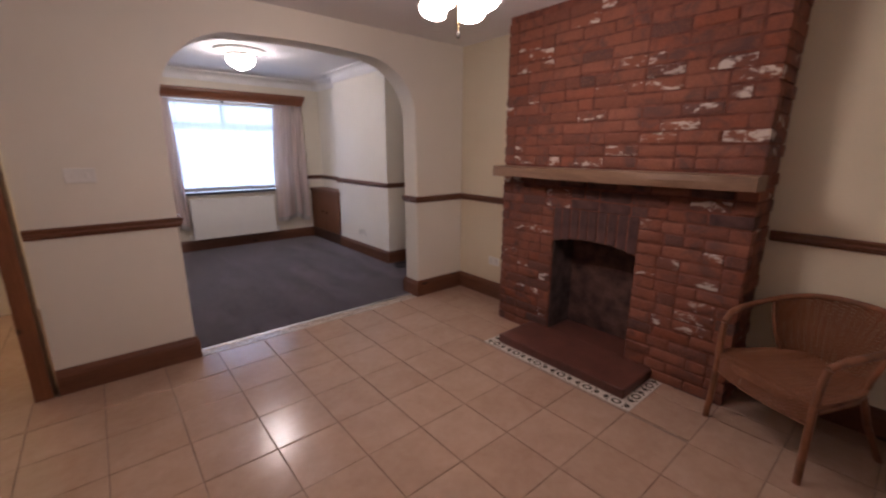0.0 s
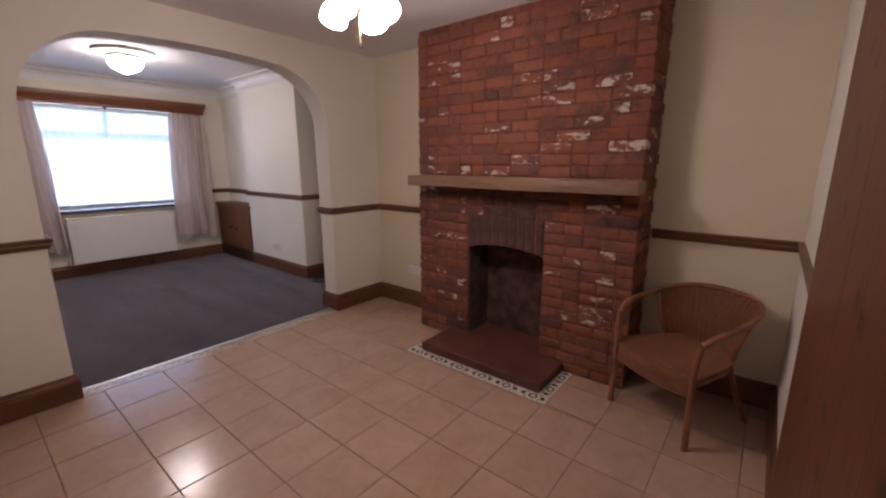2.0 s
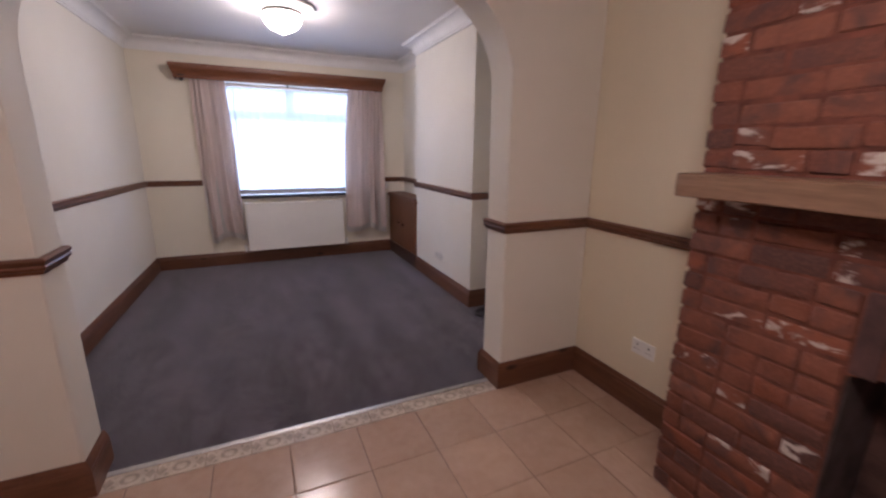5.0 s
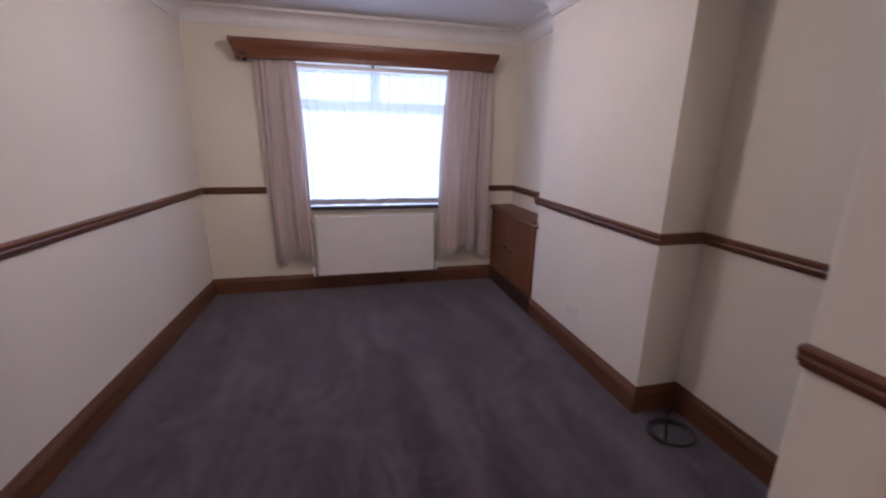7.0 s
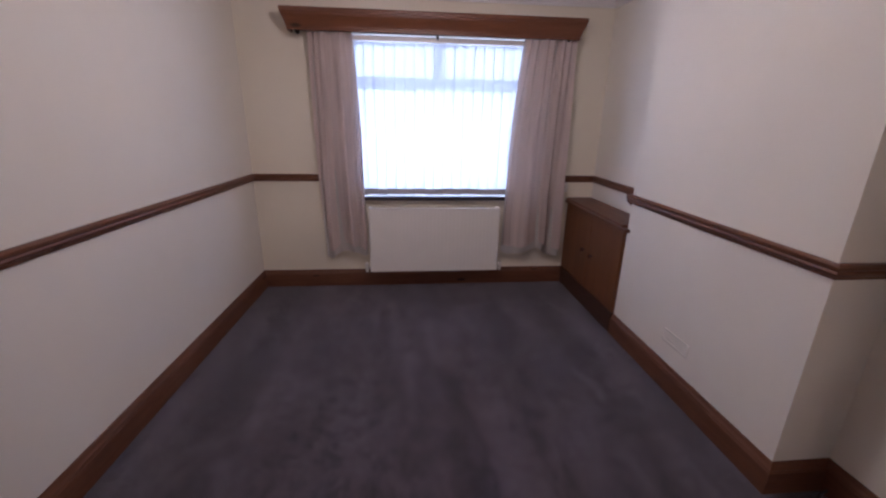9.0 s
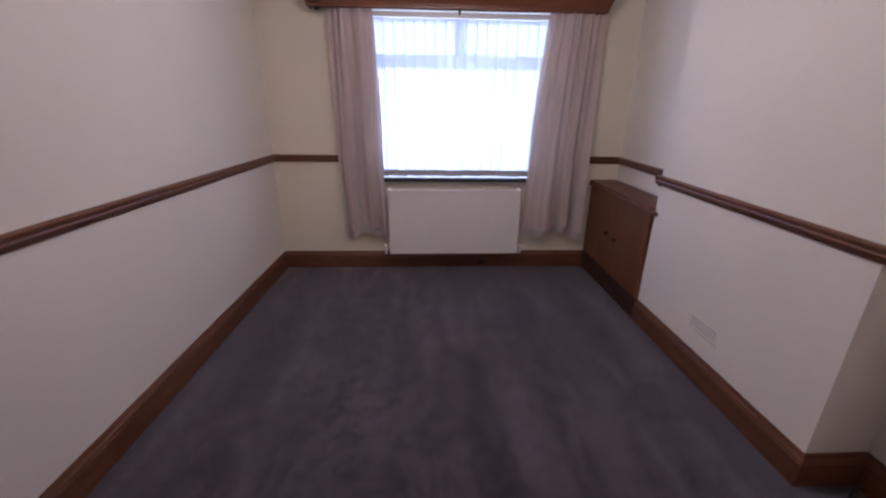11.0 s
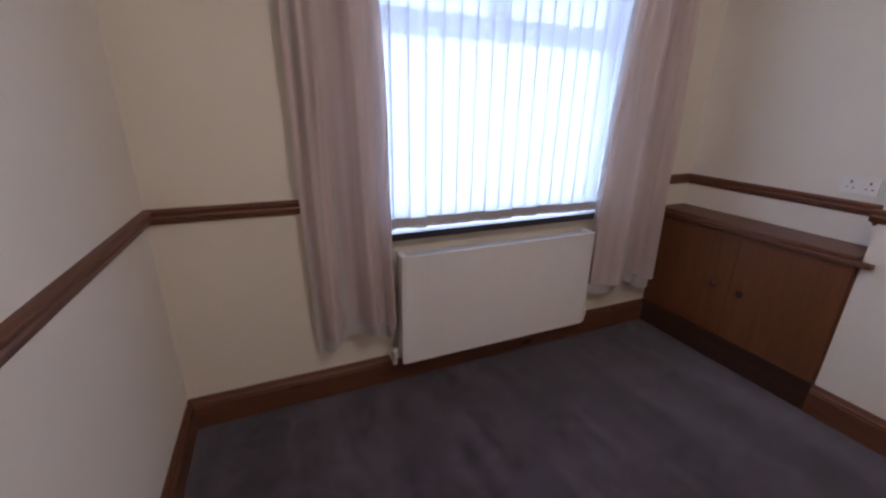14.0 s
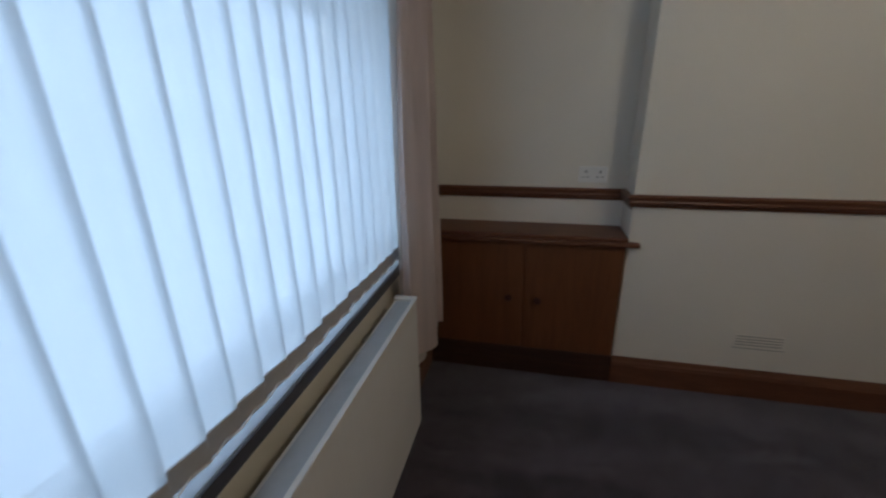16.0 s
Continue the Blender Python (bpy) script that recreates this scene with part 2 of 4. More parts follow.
def wall(name, x0, x1, y0, y1, z0=0.0, z1=2.7, label="cream papered wall with brown dado rail", split=True, upper=None):
    """A wall, lighter below the dado."""
    bm = bmesh.new()
    levels = [z0, 1.016, z1] if split and z0 < 1.0 < z1 else [z0, z1]
    for i, (a, b) in enumerate(zip(levels, levels[1:])):
        n0 = len(bm.faces)
        box(bm, x0, x1, y0, y1, a, b)
        bm.faces.ensure_lookup_table()
        for f in bm.faces[n0:]:
            f.material_index = 1 if (len(levels) == 3 and i == 0) else 0
    return structure(name, bm, [upper or M_UPPER, M_LOWER if upper is None else upper], label)


# the arched wall between the two rooms
def arch_outline():
    pts = [(-0.257, 0), (JAMB_L, 0)]
    spring, top, w, run = 1.78, 2.300, JAMB_R - JAMB_L, 0.52
    for i in range(13):
        a = math.pi / 2 * i / 12
        pts.append((JAMB_L + run * (1 - math.cos(a)), spring + (top - 0.02 - spring) * math.sin(a)))
    for i in range(1, 6):
        q = i / 6
        pts.append((JAMB_L + run + (w - 2 * run) * q, top - 0.02 + 0.02 * math.sin(math.pi * q)))
    for i in range(13):
        a = math.pi / 2 * (1 - i / 12)
        pts.append((JAMB_R - run * (1 - math.cos(a)), spring + (top - 0.02 - spring) * math.sin(a)))
    return pts + [(JAMB_R, 0), (3.45, 0), (3.45, 2.7), (-0.257, 2.7)]


bm = bmesh.new()
prism(bm, arch_outline(), lambda a, b, e: Vector((a, ARCH_F if e == 0 else ARCH_B, b)))
edges = [e for e in bm.edges if abs(e.verts[0].co.y - e.verts[1].co.y) < 1e-5 and all(JAMB_L - 0.01 < v.co.x < JAMB_R + 0.01 and v.co.z < 2.4 for v in e.verts) and not all(v.co.z < 0.01 for v in e.verts)]
bmesh.ops.bevel(bm, geom=edges, offset=0.018, segments=3, affect="EDGES", profile=0.5)
for f in list(bm.faces):
    if len(f.verts) > 4:
        bmesh.ops.triangulate(bm, faces=[f])
structure("wall_arch", bm, M_UPPER, "cream papered wall with a wide arched opening", True)
wall("wall_arch_end", LEFT_1, -1.150, ARCH_F, ARCH_B)
wall("wall_arch_lintel", -1.150, -0.257, ARCH_F, ARCH_B, 2.06)

bm = bmesh.new()
for i, (za, zb) in enumerate(((0.0, 1.03), (1.03, 2.7))):
    n0 = len(bm.faces)
    prism(bm, [(LEFT_2 - 0.25, 7.4), (LEFT_2 - 0.25, ARCH_B), (LEFT_NEAR, ARCH_B), (LEFT_2, WIN_Y), (LEFT_2, 7.4)], lambda a, b, e: Vector((a, b, za if e == 0 else zb)))
    bm.faces.ensure_lookup_table()
    for f in bm.faces[n0:]:
        f.material_index = 1 - i
structure("wall_left_front", bm, [M_UPPER, M_LOWER], "cream papered wall with brown dado rail")
wall("wall_right_front", RIGHT_2, 3.45, ARCH_B, BREAST_0)
wall("wall_right_alcove", ALCOVE, 3.45, BREAST_1 - 0.2, 7.4)
wall("wall_breast_core", ALCOVE, 3.45, BREAST_0, BREAST_1 - 0.2)
wall("wall_breast_front", BREAST, ALCOVE, BREAST_0, BREAST_1, label="cream papered chimney breast with brown dado rail")
WX0, WX1, WZ0, WZ1 = 0.95, 2.53, 0.855, 2.200
wall("wall_window_left", LEFT_2, WX0, WIN_Y, WIN_Y + 0.28, upper=M_CREAM)
wall("wall_window_right", WX1, ALCOVE, WIN_Y, WIN_Y + 0.28, upper=M_CREAM)
wall("wall_window_below", WX0, WX1, WIN_Y, WIN_Y + 0.28, 0.0, WZ0, split=False, upper=M_CREAM)
wall("wall_window_above", WX0, WX1, WIN_Y, WIN_Y + 0.28, WZ1, 2.7, upper=M_CREAM)
wall("wall_right_back", RIGHT_1, 3.45, BACK_1 - 0.2, ARCH_F, upper=M_BUTTER)
wall("wall_back", 0.62, RIGHT_1, BACK_1 - 0.2, BACK_1)
wall("wall_back_return", 0.62, 0.82, FAR_BACK, BACK_1 - 0.2)
wall("wall_far_back", LEFT_1, 0.82, FAR_BACK - 0.2, FAR_BACK)
wall("wall_left_back", LEFT_1 - 0.2, LEFT_1, FAR_BACK - 0.2, 5.6)
wall("wall_hall_end", LEFT_1, LEFT_2 - 0.2, 5.4, 5.6)

structure("ceiling_front", boxed(LEFT_2 - 0.2, 3.45, ARCH_B, 7.5, CEIL_2, CEIL_2 + 0.1), M_CEIL, "white painted ceiling of the front room")
bm = boxed(LEFT_1 - 0.2, 3.45, BACK_1 - 0.2, ARCH_F, CEIL_1, CEIL_1 + 0.1)
box(bm, LEFT_1 - 0.2, 0.82, FAR_BACK - 0.2, BACK_1 - 0.2, CEIL_1, CEIL_1 + 0.1)
structure("ceiling_back", bm, M_CEIL, "white painted ceiling of the back room")
structure("ceiling_hall", boxed(LEFT_1, LEFT_2 - 0.2, ARCH_B, 5.4, 2.45, 2.55), M_CEIL, "white painted hall ceiling")

bm = boxed(LEFT_1 - 0.2, 3.45, BACK_1 - 0.2, 3.47, -0.12, -0.006)
box(bm, LEFT_1 - 0.2, 0.82, FAR_BACK - 0.2, BACK_1 - 0.2, -0.12, -0.006)
box(bm, LEFT_1 - 0.2, LEFT_2 - 0.1, 3.47, 5.5, -0.12, -0.006)
floor = structure("floor", bm, M_GROUT, "glazed beige terracotta floor tiles with dark grout")
structure("carpet", boxed(LEFT_NEAR - 0.05, 3.40, 3.478, 7.2, -0.12, 0.004), M_CARPET, "purple grey cut pile fitted carpet with brush marks")

# skirting, rail and coving runs
LN = Vector((WIN_Y - ARCH_B, LEFT_NEAR - LEFT_2)).normalized()
wall_run((LEFT_NEAR, ARCH_B), (LEFT_2, WIN_Y), tuple(LN), -1, -1, rail=False, cove_top=CEIL_2)
moulding("dado_rail", (LEFT_NEAR + (LEFT_2 - LEFT_NEAR) * 0.1, 3.95), (LEFT_2, WIN_Y), tuple(LN), RAIL_2, M_WOODY, 0, -1, "brown stained pine dado rail round the wall", 0.039)
wall_run((LEFT_2, WIN_Y), (ALCOVE, WIN_Y), (0, -1), -1, -1, rail=False, cove_top=CEIL_2)
moulding("dado_rail", (LEFT_2, WIN_Y), (0.80, WIN_Y), (0, -1), RAIL_2, M_WOODX, -1, 0, "brown stained pine dado rail round the wall")
moulding("dado_rail", (2.62, WIN_Y), (ALCOVE, WIN_Y), (0, -1), RAIL_2, M_WOODX, 0, -1, "brown stained pine dado rail round the wall")
wall_run((ALCOVE, WIN_Y), (ALCOVE, BREAST_1), (-1, 0), -1, -1, skirt=False, cove_top=CEIL_2)
wall_run((ALCOVE, BREAST_1), (BREAST, BREAST_1), (0, 1), -1, 1, skirt=False, cove_top=CEIL_2)
wall_run((BREAST, BREAST_1), (BREAST, BREAST_0), (-1, 0), 1, 1, cove_top=CEIL_2, profile=RAIL_3)
wall_run((BREAST, BREAST_0), (RIGHT_2, BREAST_0), (0, -1), 1, -1, cove_top=CEIL_2, profile=RAIL_3)
wall_run((RIGHT_2, BREAST_0), (RIGHT_2, ARCH_B), (-1, 0), -1, -1, cove_top=CEIL_2, profile=RAIL_3)
wall_run((RIGHT_2, ARCH_B), (JAMB_R, ARCH_B), (0, 1), -1, 1, rail=False)
moulding("coving", (RIGHT_2, ARCH_B), (LEFT_2, ARCH_B), (0, 1), cove(CEIL_2), M_COVE, -1, -1, "white moulded plaster coving under the ceiling")
wall_run((JAMB_R, ARCH_B), (JAMB_R, ARCH_F), (-1, 0), 0, 1)
wall_run((JAMB_R, ARCH_F), (RIGHT_1, ARCH_F), (0, -1), 1, -1)
wall_run((RIGHT_1, ARCH_F), (RIGHT_1, 2.47), (-1, 0), -1, 0)
wall_run((-0.257, ARCH_F), (JAMB_L, ARCH_F), (0, -1), 0, 1)
wall_run((JAMB_L, ARCH_F), (JAMB_L, ARCH_B), (1, 0), 1, 0)
wall_run((RIGHT_1, 0.66), (RIGHT_1, BACK_1), (-1, 0), 0, -1)
wall_run((RIGHT_1, BACK_1), (1.979, BACK_1), (0, 1), -1, 0)


# ---- more materials ----
def brick_look(random_of):
    def build(k):
        info = k.node("ObjectInfo" if random_of == "object" else "NewGeometry")
        rnd = info.outputs["Random" if random_of == "object" else "Random Per Island"]
        v = k.coords((1, 1, 1), random_of == "object")
        c = k.ramp(rnd, (0.0, (0.068, 0.031, 0.026)), (0.10, (0.120, 0.041, 0.026)), (0.26, (0.180, 0.056, 0.028)), (0.55, (0.208, 0.067, 0.033)), (0.8, (0.236, 0.085, 0.046)), (1.0, (0.218, 0.056, 0.021)))
        mid, fine = k.noise(v, 14, 5, 0.65, 0.5), k.noise(v, 90, 4, 0.7)
        c = k.mix(k.ramp(mid, (0.50, (0, 0, 0)), (0.78, (0.6, 0.6, 0.6))), c, (0.120, 0.040, 0.028))
        c = k.mix(k.ramp(fine, (0.45, (0, 0, 0)), (0.8, (0.42, 0.42, 0.42))), c, (0.40, 0.170, 0.105))
        place = k.node("NewGeometry")
        blotch = k.noise(place.outputs["Position"], 5.5, 4, 0.6, 0.6)
        c = k.mix(k.ramp(blotch, (0.50, (0, 0, 0)), (0.68, (0.8, 0.8, 0.8))), c, (0.072, 0.036, 0.034))
        pick = k.node("Math")
        pick.operation = "MULTIPLY"
        pick.inputs[1].default_value = 37.7
        k.link(rnd, pick.inputs[0])
        part_of = k.node("Math")
        part_of.operation = "FRACT"
        k.link(pick.outputs[0], part_of.inputs[0])
        chosen = k.ramp(part_of.outputs[0], (0.84, (0, 0, 0)), (0.85, (1, 1, 1)))
        daub = k.ramp(k.noise(k.coords((1, 0.75, 1.5), random_of == "object"), 11.0, 5, 0.66, 0.5), (0.535, (0, 0, 0)), (0.60, (0.92, 0.92, 0.92)))
        c = k.mix(k.mix(1.0, chosen, daub, "MULTIPLY"), c, (0.60, 0.52, 0.45))
        k.colour(c)
        k.rough(fine, 0.65, 0.95)
        k.bump(k.mix(0.5, mid, fine), 0.8, 0.010)
    return build


M_BRICK = material("old_red_brick", brick_look("object"), 0.85)
M_BRICKS = material("old_red_brick_joined", brick_look("island"), 0.85)
M_BRICKSOOT = material("smoke_stained_brick", plain((0.085, 0.040, 0.034), 0.4, 12, 0.5), 0.9)
M_MORTAR = material("brown_lime_mortar", plain((0.152, 0.050, 0.030), 0.4, 18, 0.5), 0.95)
M_SOOT = material("sooty_brick", plain((0.075, 0.050, 0.045), 0.5, 9, 0.4), 0.95)
M_SOOTLIGHT = material("scorched_brick", plain((0.092, 0.047, 0.038), 0.6, 9, 0.5), 0.95)
M_MANTEL = material("waxed_oak_beam", wood((0.12, 0.062, 0.034), (0.20, 0.115, 0.066), (0.28, 0.165, 0.10), "y", False), 0.5)
M_HEARTH = material("red_quarry_tile", plain((0.108, 0.038, 0.027), 0.25, 7, 0.1), 0.45)
M_BORDER = material("white_glazed_border_tile", plain((0.62, 0.55, 0.47), 0.12, 30), 0.24)
M_MOTIF = material("brown_glaze_motif", plain((0.060, 0.045, 0.038), 0.25, 30), 0.25)
M_STRIP = material("worn_beige_border_tile", plain((0.50, 0.41, 0.325), 0.22, 9), 0.24)
M_STRIPINK = material("worn_grey_motif", plain((0.36, 0.295, 0.235), 0.3, 14), 0.25)
M_METAL = material("brushed_aluminium_strip", plain((0.50, 0.48, 0.45), 0.12, 40), 0.42, 1.0)
M_BRASS = material("aged_brass", plain((0.45, 0.33, 0.16), 0.1, 20), 0.3, 1.0)
M_SHADE = material("glowing_frosted_glass", glow(LAMP_GLOW * 1.02, LAMP_COLOUR), 0.4)
M_SHADE_2 = material("glowing_cut_glass", glow(LAMP_GLOW * 1.0, (1.0, 0.85, 0.64)), 0.3)
M_HALL = material("glowing_hall_globe", glow(30.0, (1.0, 0.72, 0.38)), 0.4)
M_KNOB = material("dark_red_turned_wood", plain((0.055, 0.013, 0.009), 0.2, 40), 0.6)
M_CABINET = material("varnished_pine_panel", wood((0.098, 0.033, 0.012), (0.142, 0.050, 0.017), (0.182, 0.068, 0.024), "z", False, 0.6), 0.4)
M_DOOR = material("varnished_knotty_pine", wood((0.082, 0.024, 0.009), (0.112, 0.034, 0.012), (0.142, 0.046, 0.017), "z", True, 0.7), 0.35)
M_CABLE = material("black_rubber_cable", plain((0.015, 0.014, 0.015), 0.1), 0.45)
M_BOARD = material("slate_grey_gloss_board", plain((0.24, 0.25, 0.27), 0.15, 12), 0.22)
M_SILL = material("dark_stained_sill", plain((0.035, 0.030, 0.034), 0.2, 15), 0.3)
M_VENTSHADE = material("vent_shade_grey", plain((0.26, 0.24, 0.22), 0.2, 30), 0.9)
# Stained pine darkened to carry the shade low along the cupboard front.
M_KICK = material("shade_darkened_pine", wood((0.028, 0.012, 0.008), (0.048, 0.020, 0.012), (0.070, 0.030, 0.017), "y", False), 0.45)
# Enamel greyed so its colour holds the window's reflection on the radiator top.
M_RADTOP = material("reflection_grey_enamel", plain((0.44, 0.46, 0.49), 0.06, 20), 0.28)
M_HOLE = material("dark_slot", plain((0.16, 0.15, 0.145), 0.1), 0.8)


def cane_look(k):
    v = k.coords((1, 1, 1))
    w = k.node("TexWave", Scale=38.0, Distortion=0.6, Detail=1.0)
    w.bands_direction = "Z"
    k.link(v, w.inputs["Vector"])
    u = k.node("TexWave", Scale=30.0, Distortion=0.6, Detail=1.0)
    u.bands_direction = "DIAGONAL"
    k.link(v, u.inputs["Vector"])
    h = k.mix(0.5, w.outputs["Fac"], u.outputs["Fac"])
    big = k.noise(v, 6, 4)
    c = k.ramp(h, (0.2, (0.150, 0.048, 0.018)), (0.7, (0.300, 0.115, 0.044)))
    k.colour(k.mix(0.4, c, k.ramp(big, (0.3, (0.165, 0.060, 0.024)), (0.7, (0.29, 0.122, 0.050)))))
    k.bump(h, 0.8, 0.006)


M_CANE = material("woven_honey_cane", cane_look, 0.55)
M_CANEROD = material("bent_cane_rod", plain((0.200, 0.078, 0.034), 0.4, 12), 0.5)


def cloth(c, thin, streak, sheer=0.0):
    def build(k):
        v = k.coords((14, 14, 0.6))
        n = k.noise(v, 2.0, 4)
        fine = k.noise(k.coords((1, 1, 1)), 500, 2)
        col = k.ramp(n, (0.3, tuple(a * (1 - streak) for a in c)), (0.7, c))
        k.colour(col)
        k.bump(fine, 0.2, 0.002)
        tr = k.node("BsdfTranslucent")
        k.link(col, tr.inputs["Color"])
        mx = k.node("MixShader", Fac=thin)
        k.link(k.b.outputs[0], mx.inputs[1])
        k.link(tr.outputs[0], mx.inputs[2])
        if sheer:
            gap = k.node("BsdfTransparent")
            m2 = k.node("MixShader", Fac=sheer)
            k.link(mx.outputs[0], m2.inputs[1])
            k.link(gap.outputs[0], m2.inputs[2])
            mx = m2
        k.link(mx.outputs[0], k.t.nodes["Material Output"].inputs["Surface"])
    return build


M_CURTAIN = material("taupe_curtain_cloth", cloth((0.82, 0.70, 0.655), 0.45, 0.14), 0.9)
M_LINING = material("white_curtain_lining", cloth((0.66, 0.62, 0.58), 0.3, 0.05), 0.9)
M_SLAT = material("white_blind_fabric", cloth((0.70, 0.725, 0.745), 0.50, 0.03, 0.14), 0.8)


def glass_look(k):
    k.b.inputs["Base Color"].default_value = (1, 1, 1, 1)
    k.b.inputs["Transmission Weight"].default_value = 1.0
    k.b.inputs["IOR"].default_value = 1.45


M_WEIGHT = material("grey_weight_pocket", plain((0.42, 0.40, 0.39), 0.08, 20), 0.5)
M_GLASS = material("clear_window_glass", glass_look, 0.0)

# ---- back room: chimney breast ----
ST0, ST1, FACE = 0.672, 2.467, 2.790
FO0, FO1, SPRING, RISE = 1.277, 1.944, 0.810, 0.045
COURSE = 0.0772


def arch_z(y):
    q = (y - FO0) / (FO1 - FO0)
    return SPRING + RISE * (1 - (2 * q - 1) ** 2)


bm = boxed(FACE + 0.007, RIGHT_1, ST0 + 0.010, FO0 + 0.006, 0, CEIL_1)
box(bm, FACE + 0.007, RIGHT_1, FO1 - 0.006, ST1 - 0.010, 0, CEIL_1)
top_strip = [(FO0 + 0.006, CEIL_1), (FO0 + 0.006, SPRING)] + [(FO0 + (FO1 - FO0) * i / 10, arch_z(FO0 + (FO1 - FO0) * i / 10) + 0.004) for i in range(1, 10)] + [(FO1 - 0.006, SPRING), (FO1 - 0.006, CEIL_1)]
prism(bm, top_strip, lambda a, b, e: Vector((FACE + 0.007 if e == 0 else FACE + 0.23, a, b)))
chimney = structure("wall_chimney_breast", bm, M_MORTAR, "red brick chimney breast with an open fireplace")

# the fireplace inside
bm = bmesh.new()
box(bm, FACE + 0.02, RIGHT_1, FO0 - 0.02, FO0 + 0.012, 0.0, 1.3)
box(bm, FACE + 0.02, RIGHT_1, FO1 - 0.012, FO1 + 0.02, 0.0, 1.3)
box(bm, FACE + 0.231, RIGHT_1, FO0 + 0.012, FO1 - 0.012, 0.98, 1.3)
part("fireplace_lining", bm, M_SOOT, chimney, "soot-blackened fireplace sides and throat")
bm = bmesh.new()
rng = random.Random(5)
for r in range(13):
    y, z = FO0 + 0.014 - (0.1 if r % 2 else 0), r * COURSE
    while y < FO1 - 0.014:
        a, b = max(y, FO0 + 0.014), min(y + 0.212, FO1 - 0.014)
        if b - a > 0.02:
            box(bm, RIGHT_1 - 0.045 - rng.uniform(0, 0.006), RIGHT_1 - 0.01, a, b, z, z + 0.066)
        y += 0.222
box(bm, RIGHT_1 - 0.043, RIGHT_1 - 0.005, FO0 + 0.013, FO1 - 0.013, 0.0, 0.979)
tagged(part("fire_back", bm, M_SOOTLIGHT, chimney, "scorched brick fire back"), kind="stuff")


def brick_mesh(length, rng, mat=None):
    bm = boxed(0, 0.10, 0, length, 0, 0.0660, bevel=0.0085, seg=2)
    for v in bm.verts:
        v.co += Vector((rng.uniform(-0.0022, 0.0022), rng.uniform(-0.003, 0.003), rng.uniform(-0.0025, 0.0025)))
    return mesh_of(bm, "brick", mat or M_BRICK, True)


rng = random.Random(11)
STRETCHERS = [brick_mesh(0.215, rng) for i in range(7)]
HEADERS = [brick_mesh(0.1025, rng) for i in range(5)]
SMOKED = ([brick_mesh(0.1025, rng, M_BRICKSOOT) for i in range(2)], [brick_mesh(0.215, rng, M_BRICKSOOT) for i in range(3)])


def lay(y0, y1, z, row):
    y = y0
    first = True
    while y1 - y > 0.02:
        header = rng.random() < 0.28 or (first and row % 2)
        first = False
        nominal = 0.1025 if header else 0.215
        left = y1 - y
        length = nominal if left - nominal > 0.07 else left
        if length > 0.26:
            length = length / 2 - 0.005
        kinds = HEADERS if length < 0.15 else STRETCHERS
        mesh = rng.choice(kinds)
        mid = y + length / 2
        if 1.07 < z < 1.30 and 1.42 < mid < 1.84 or 0.95 < z < 1.30 and rng.random() < 0.12:
            mesh = rng.choice(SMOKED[0] if length < 0.15 else SMOKED[1])
        ob = new("brick", mesh)
        ob.parent = chimney
        ob.location = (FACE + rng.uniform(-0.004, 0.004), y, z + rng.uniform(-0.003, 0.003))
        ob.rotation_euler = (rng.uniform(-0.011, 0.011), 0, rng.uniform(-0.010, 0.010))
        ob.scale = (1, length / (0.1025 if length < 0.15 else 0.215), 1)
        y += length + 0.0115


def all_bricks():
    rows = int(CEIL_1 / COURSE)
    for r in range(rows + 1):
        z = r * COURSE
        if z + 0.05 > CEIL_1:
            break
        if r * COURSE < 1.07:
            lay(ST0, FO0, z, r)
            lay(FO1, ST1, z, r + 1)
        else:
            lay(ST0, ST1, z, r)
    n = 9
    w = (FO1 - FO0 - 0.009) / n
    for i in range(n):
        y0 = FO0 + 0.009 + i * w
        zb = arch_z(y0 + w / 2)
        bm = boxed(0, 0.10, 0, w - 0.009, 0, 1.075 - zb, bevel=0.005, seg=1)
        ob = new("brick", mesh_of(bm, "brick", M_BRICKSOOT))
        ob.parent = chimney
        ob.location = (FACE + rng.uniform(-0.003, 0.003), y0, zb)


for name, y_a, y_b in (("side_bricks", ST0, ST0 + 0.03), ("side_bricks", ST1 - 0.03, ST1)):
    bm = bmesh.new()
    for r in range(int(CEIL_1 / COURSE)):
        x = FACE + 0.104 - (0.11 if r % 2 else 0.0)
        while x < RIGHT_1 - 0.02:
            a, b = max(x, FACE + 0.104), min(x + 0.213, RIGHT_1)
            if b - a > 0.02:
                j = rng.uniform(-0.003, 0.003)
                box(bm, a, b, y_a + j, y_b + j, r * COURSE, r * COURSE + 0.066)
            x += 0.223
    tagged(part(name, bm, M_BRICKS, chimney), kind="stuff")

# mantel beam
mantel = thing("mantel_beam", (2.70, 1.55, 1.297), "long brown oak mantel beam on a brick chimney breast", "mantelpiece")
bm = bmesh.new()
n = 14
rings = []
for i in range(n + 1):
    y = -0.895 + 1.782 * i / n
    wob = [noise.noise((y * 3.1, k * 7.3, 0.5)) * 0.004 for k in range(8)]
    prof = [(-0.078, 0.000), (0.105, 0.000), (0.105, 0.080), (-0.072, 0.080), (-0.080, 0.074), (-0.082, 0.040), (-0.080, 0.006)]
    rings.append([bm.verts.new((x + wob[k % 8], y, z + wob[(k + 3) % 8] * (0 if k in (1, 2) else 1))) for k, (x, z) in enumerate(prof)])
for a, b in zip(rings, rings[1:]):
    for k in range(7):
        bm.faces.new((a[k], a[(k + 1) % 7], b[(k + 1) % 7], b[k]))
bm.faces.new(rings[0])
bm.faces.new(rings[-1])
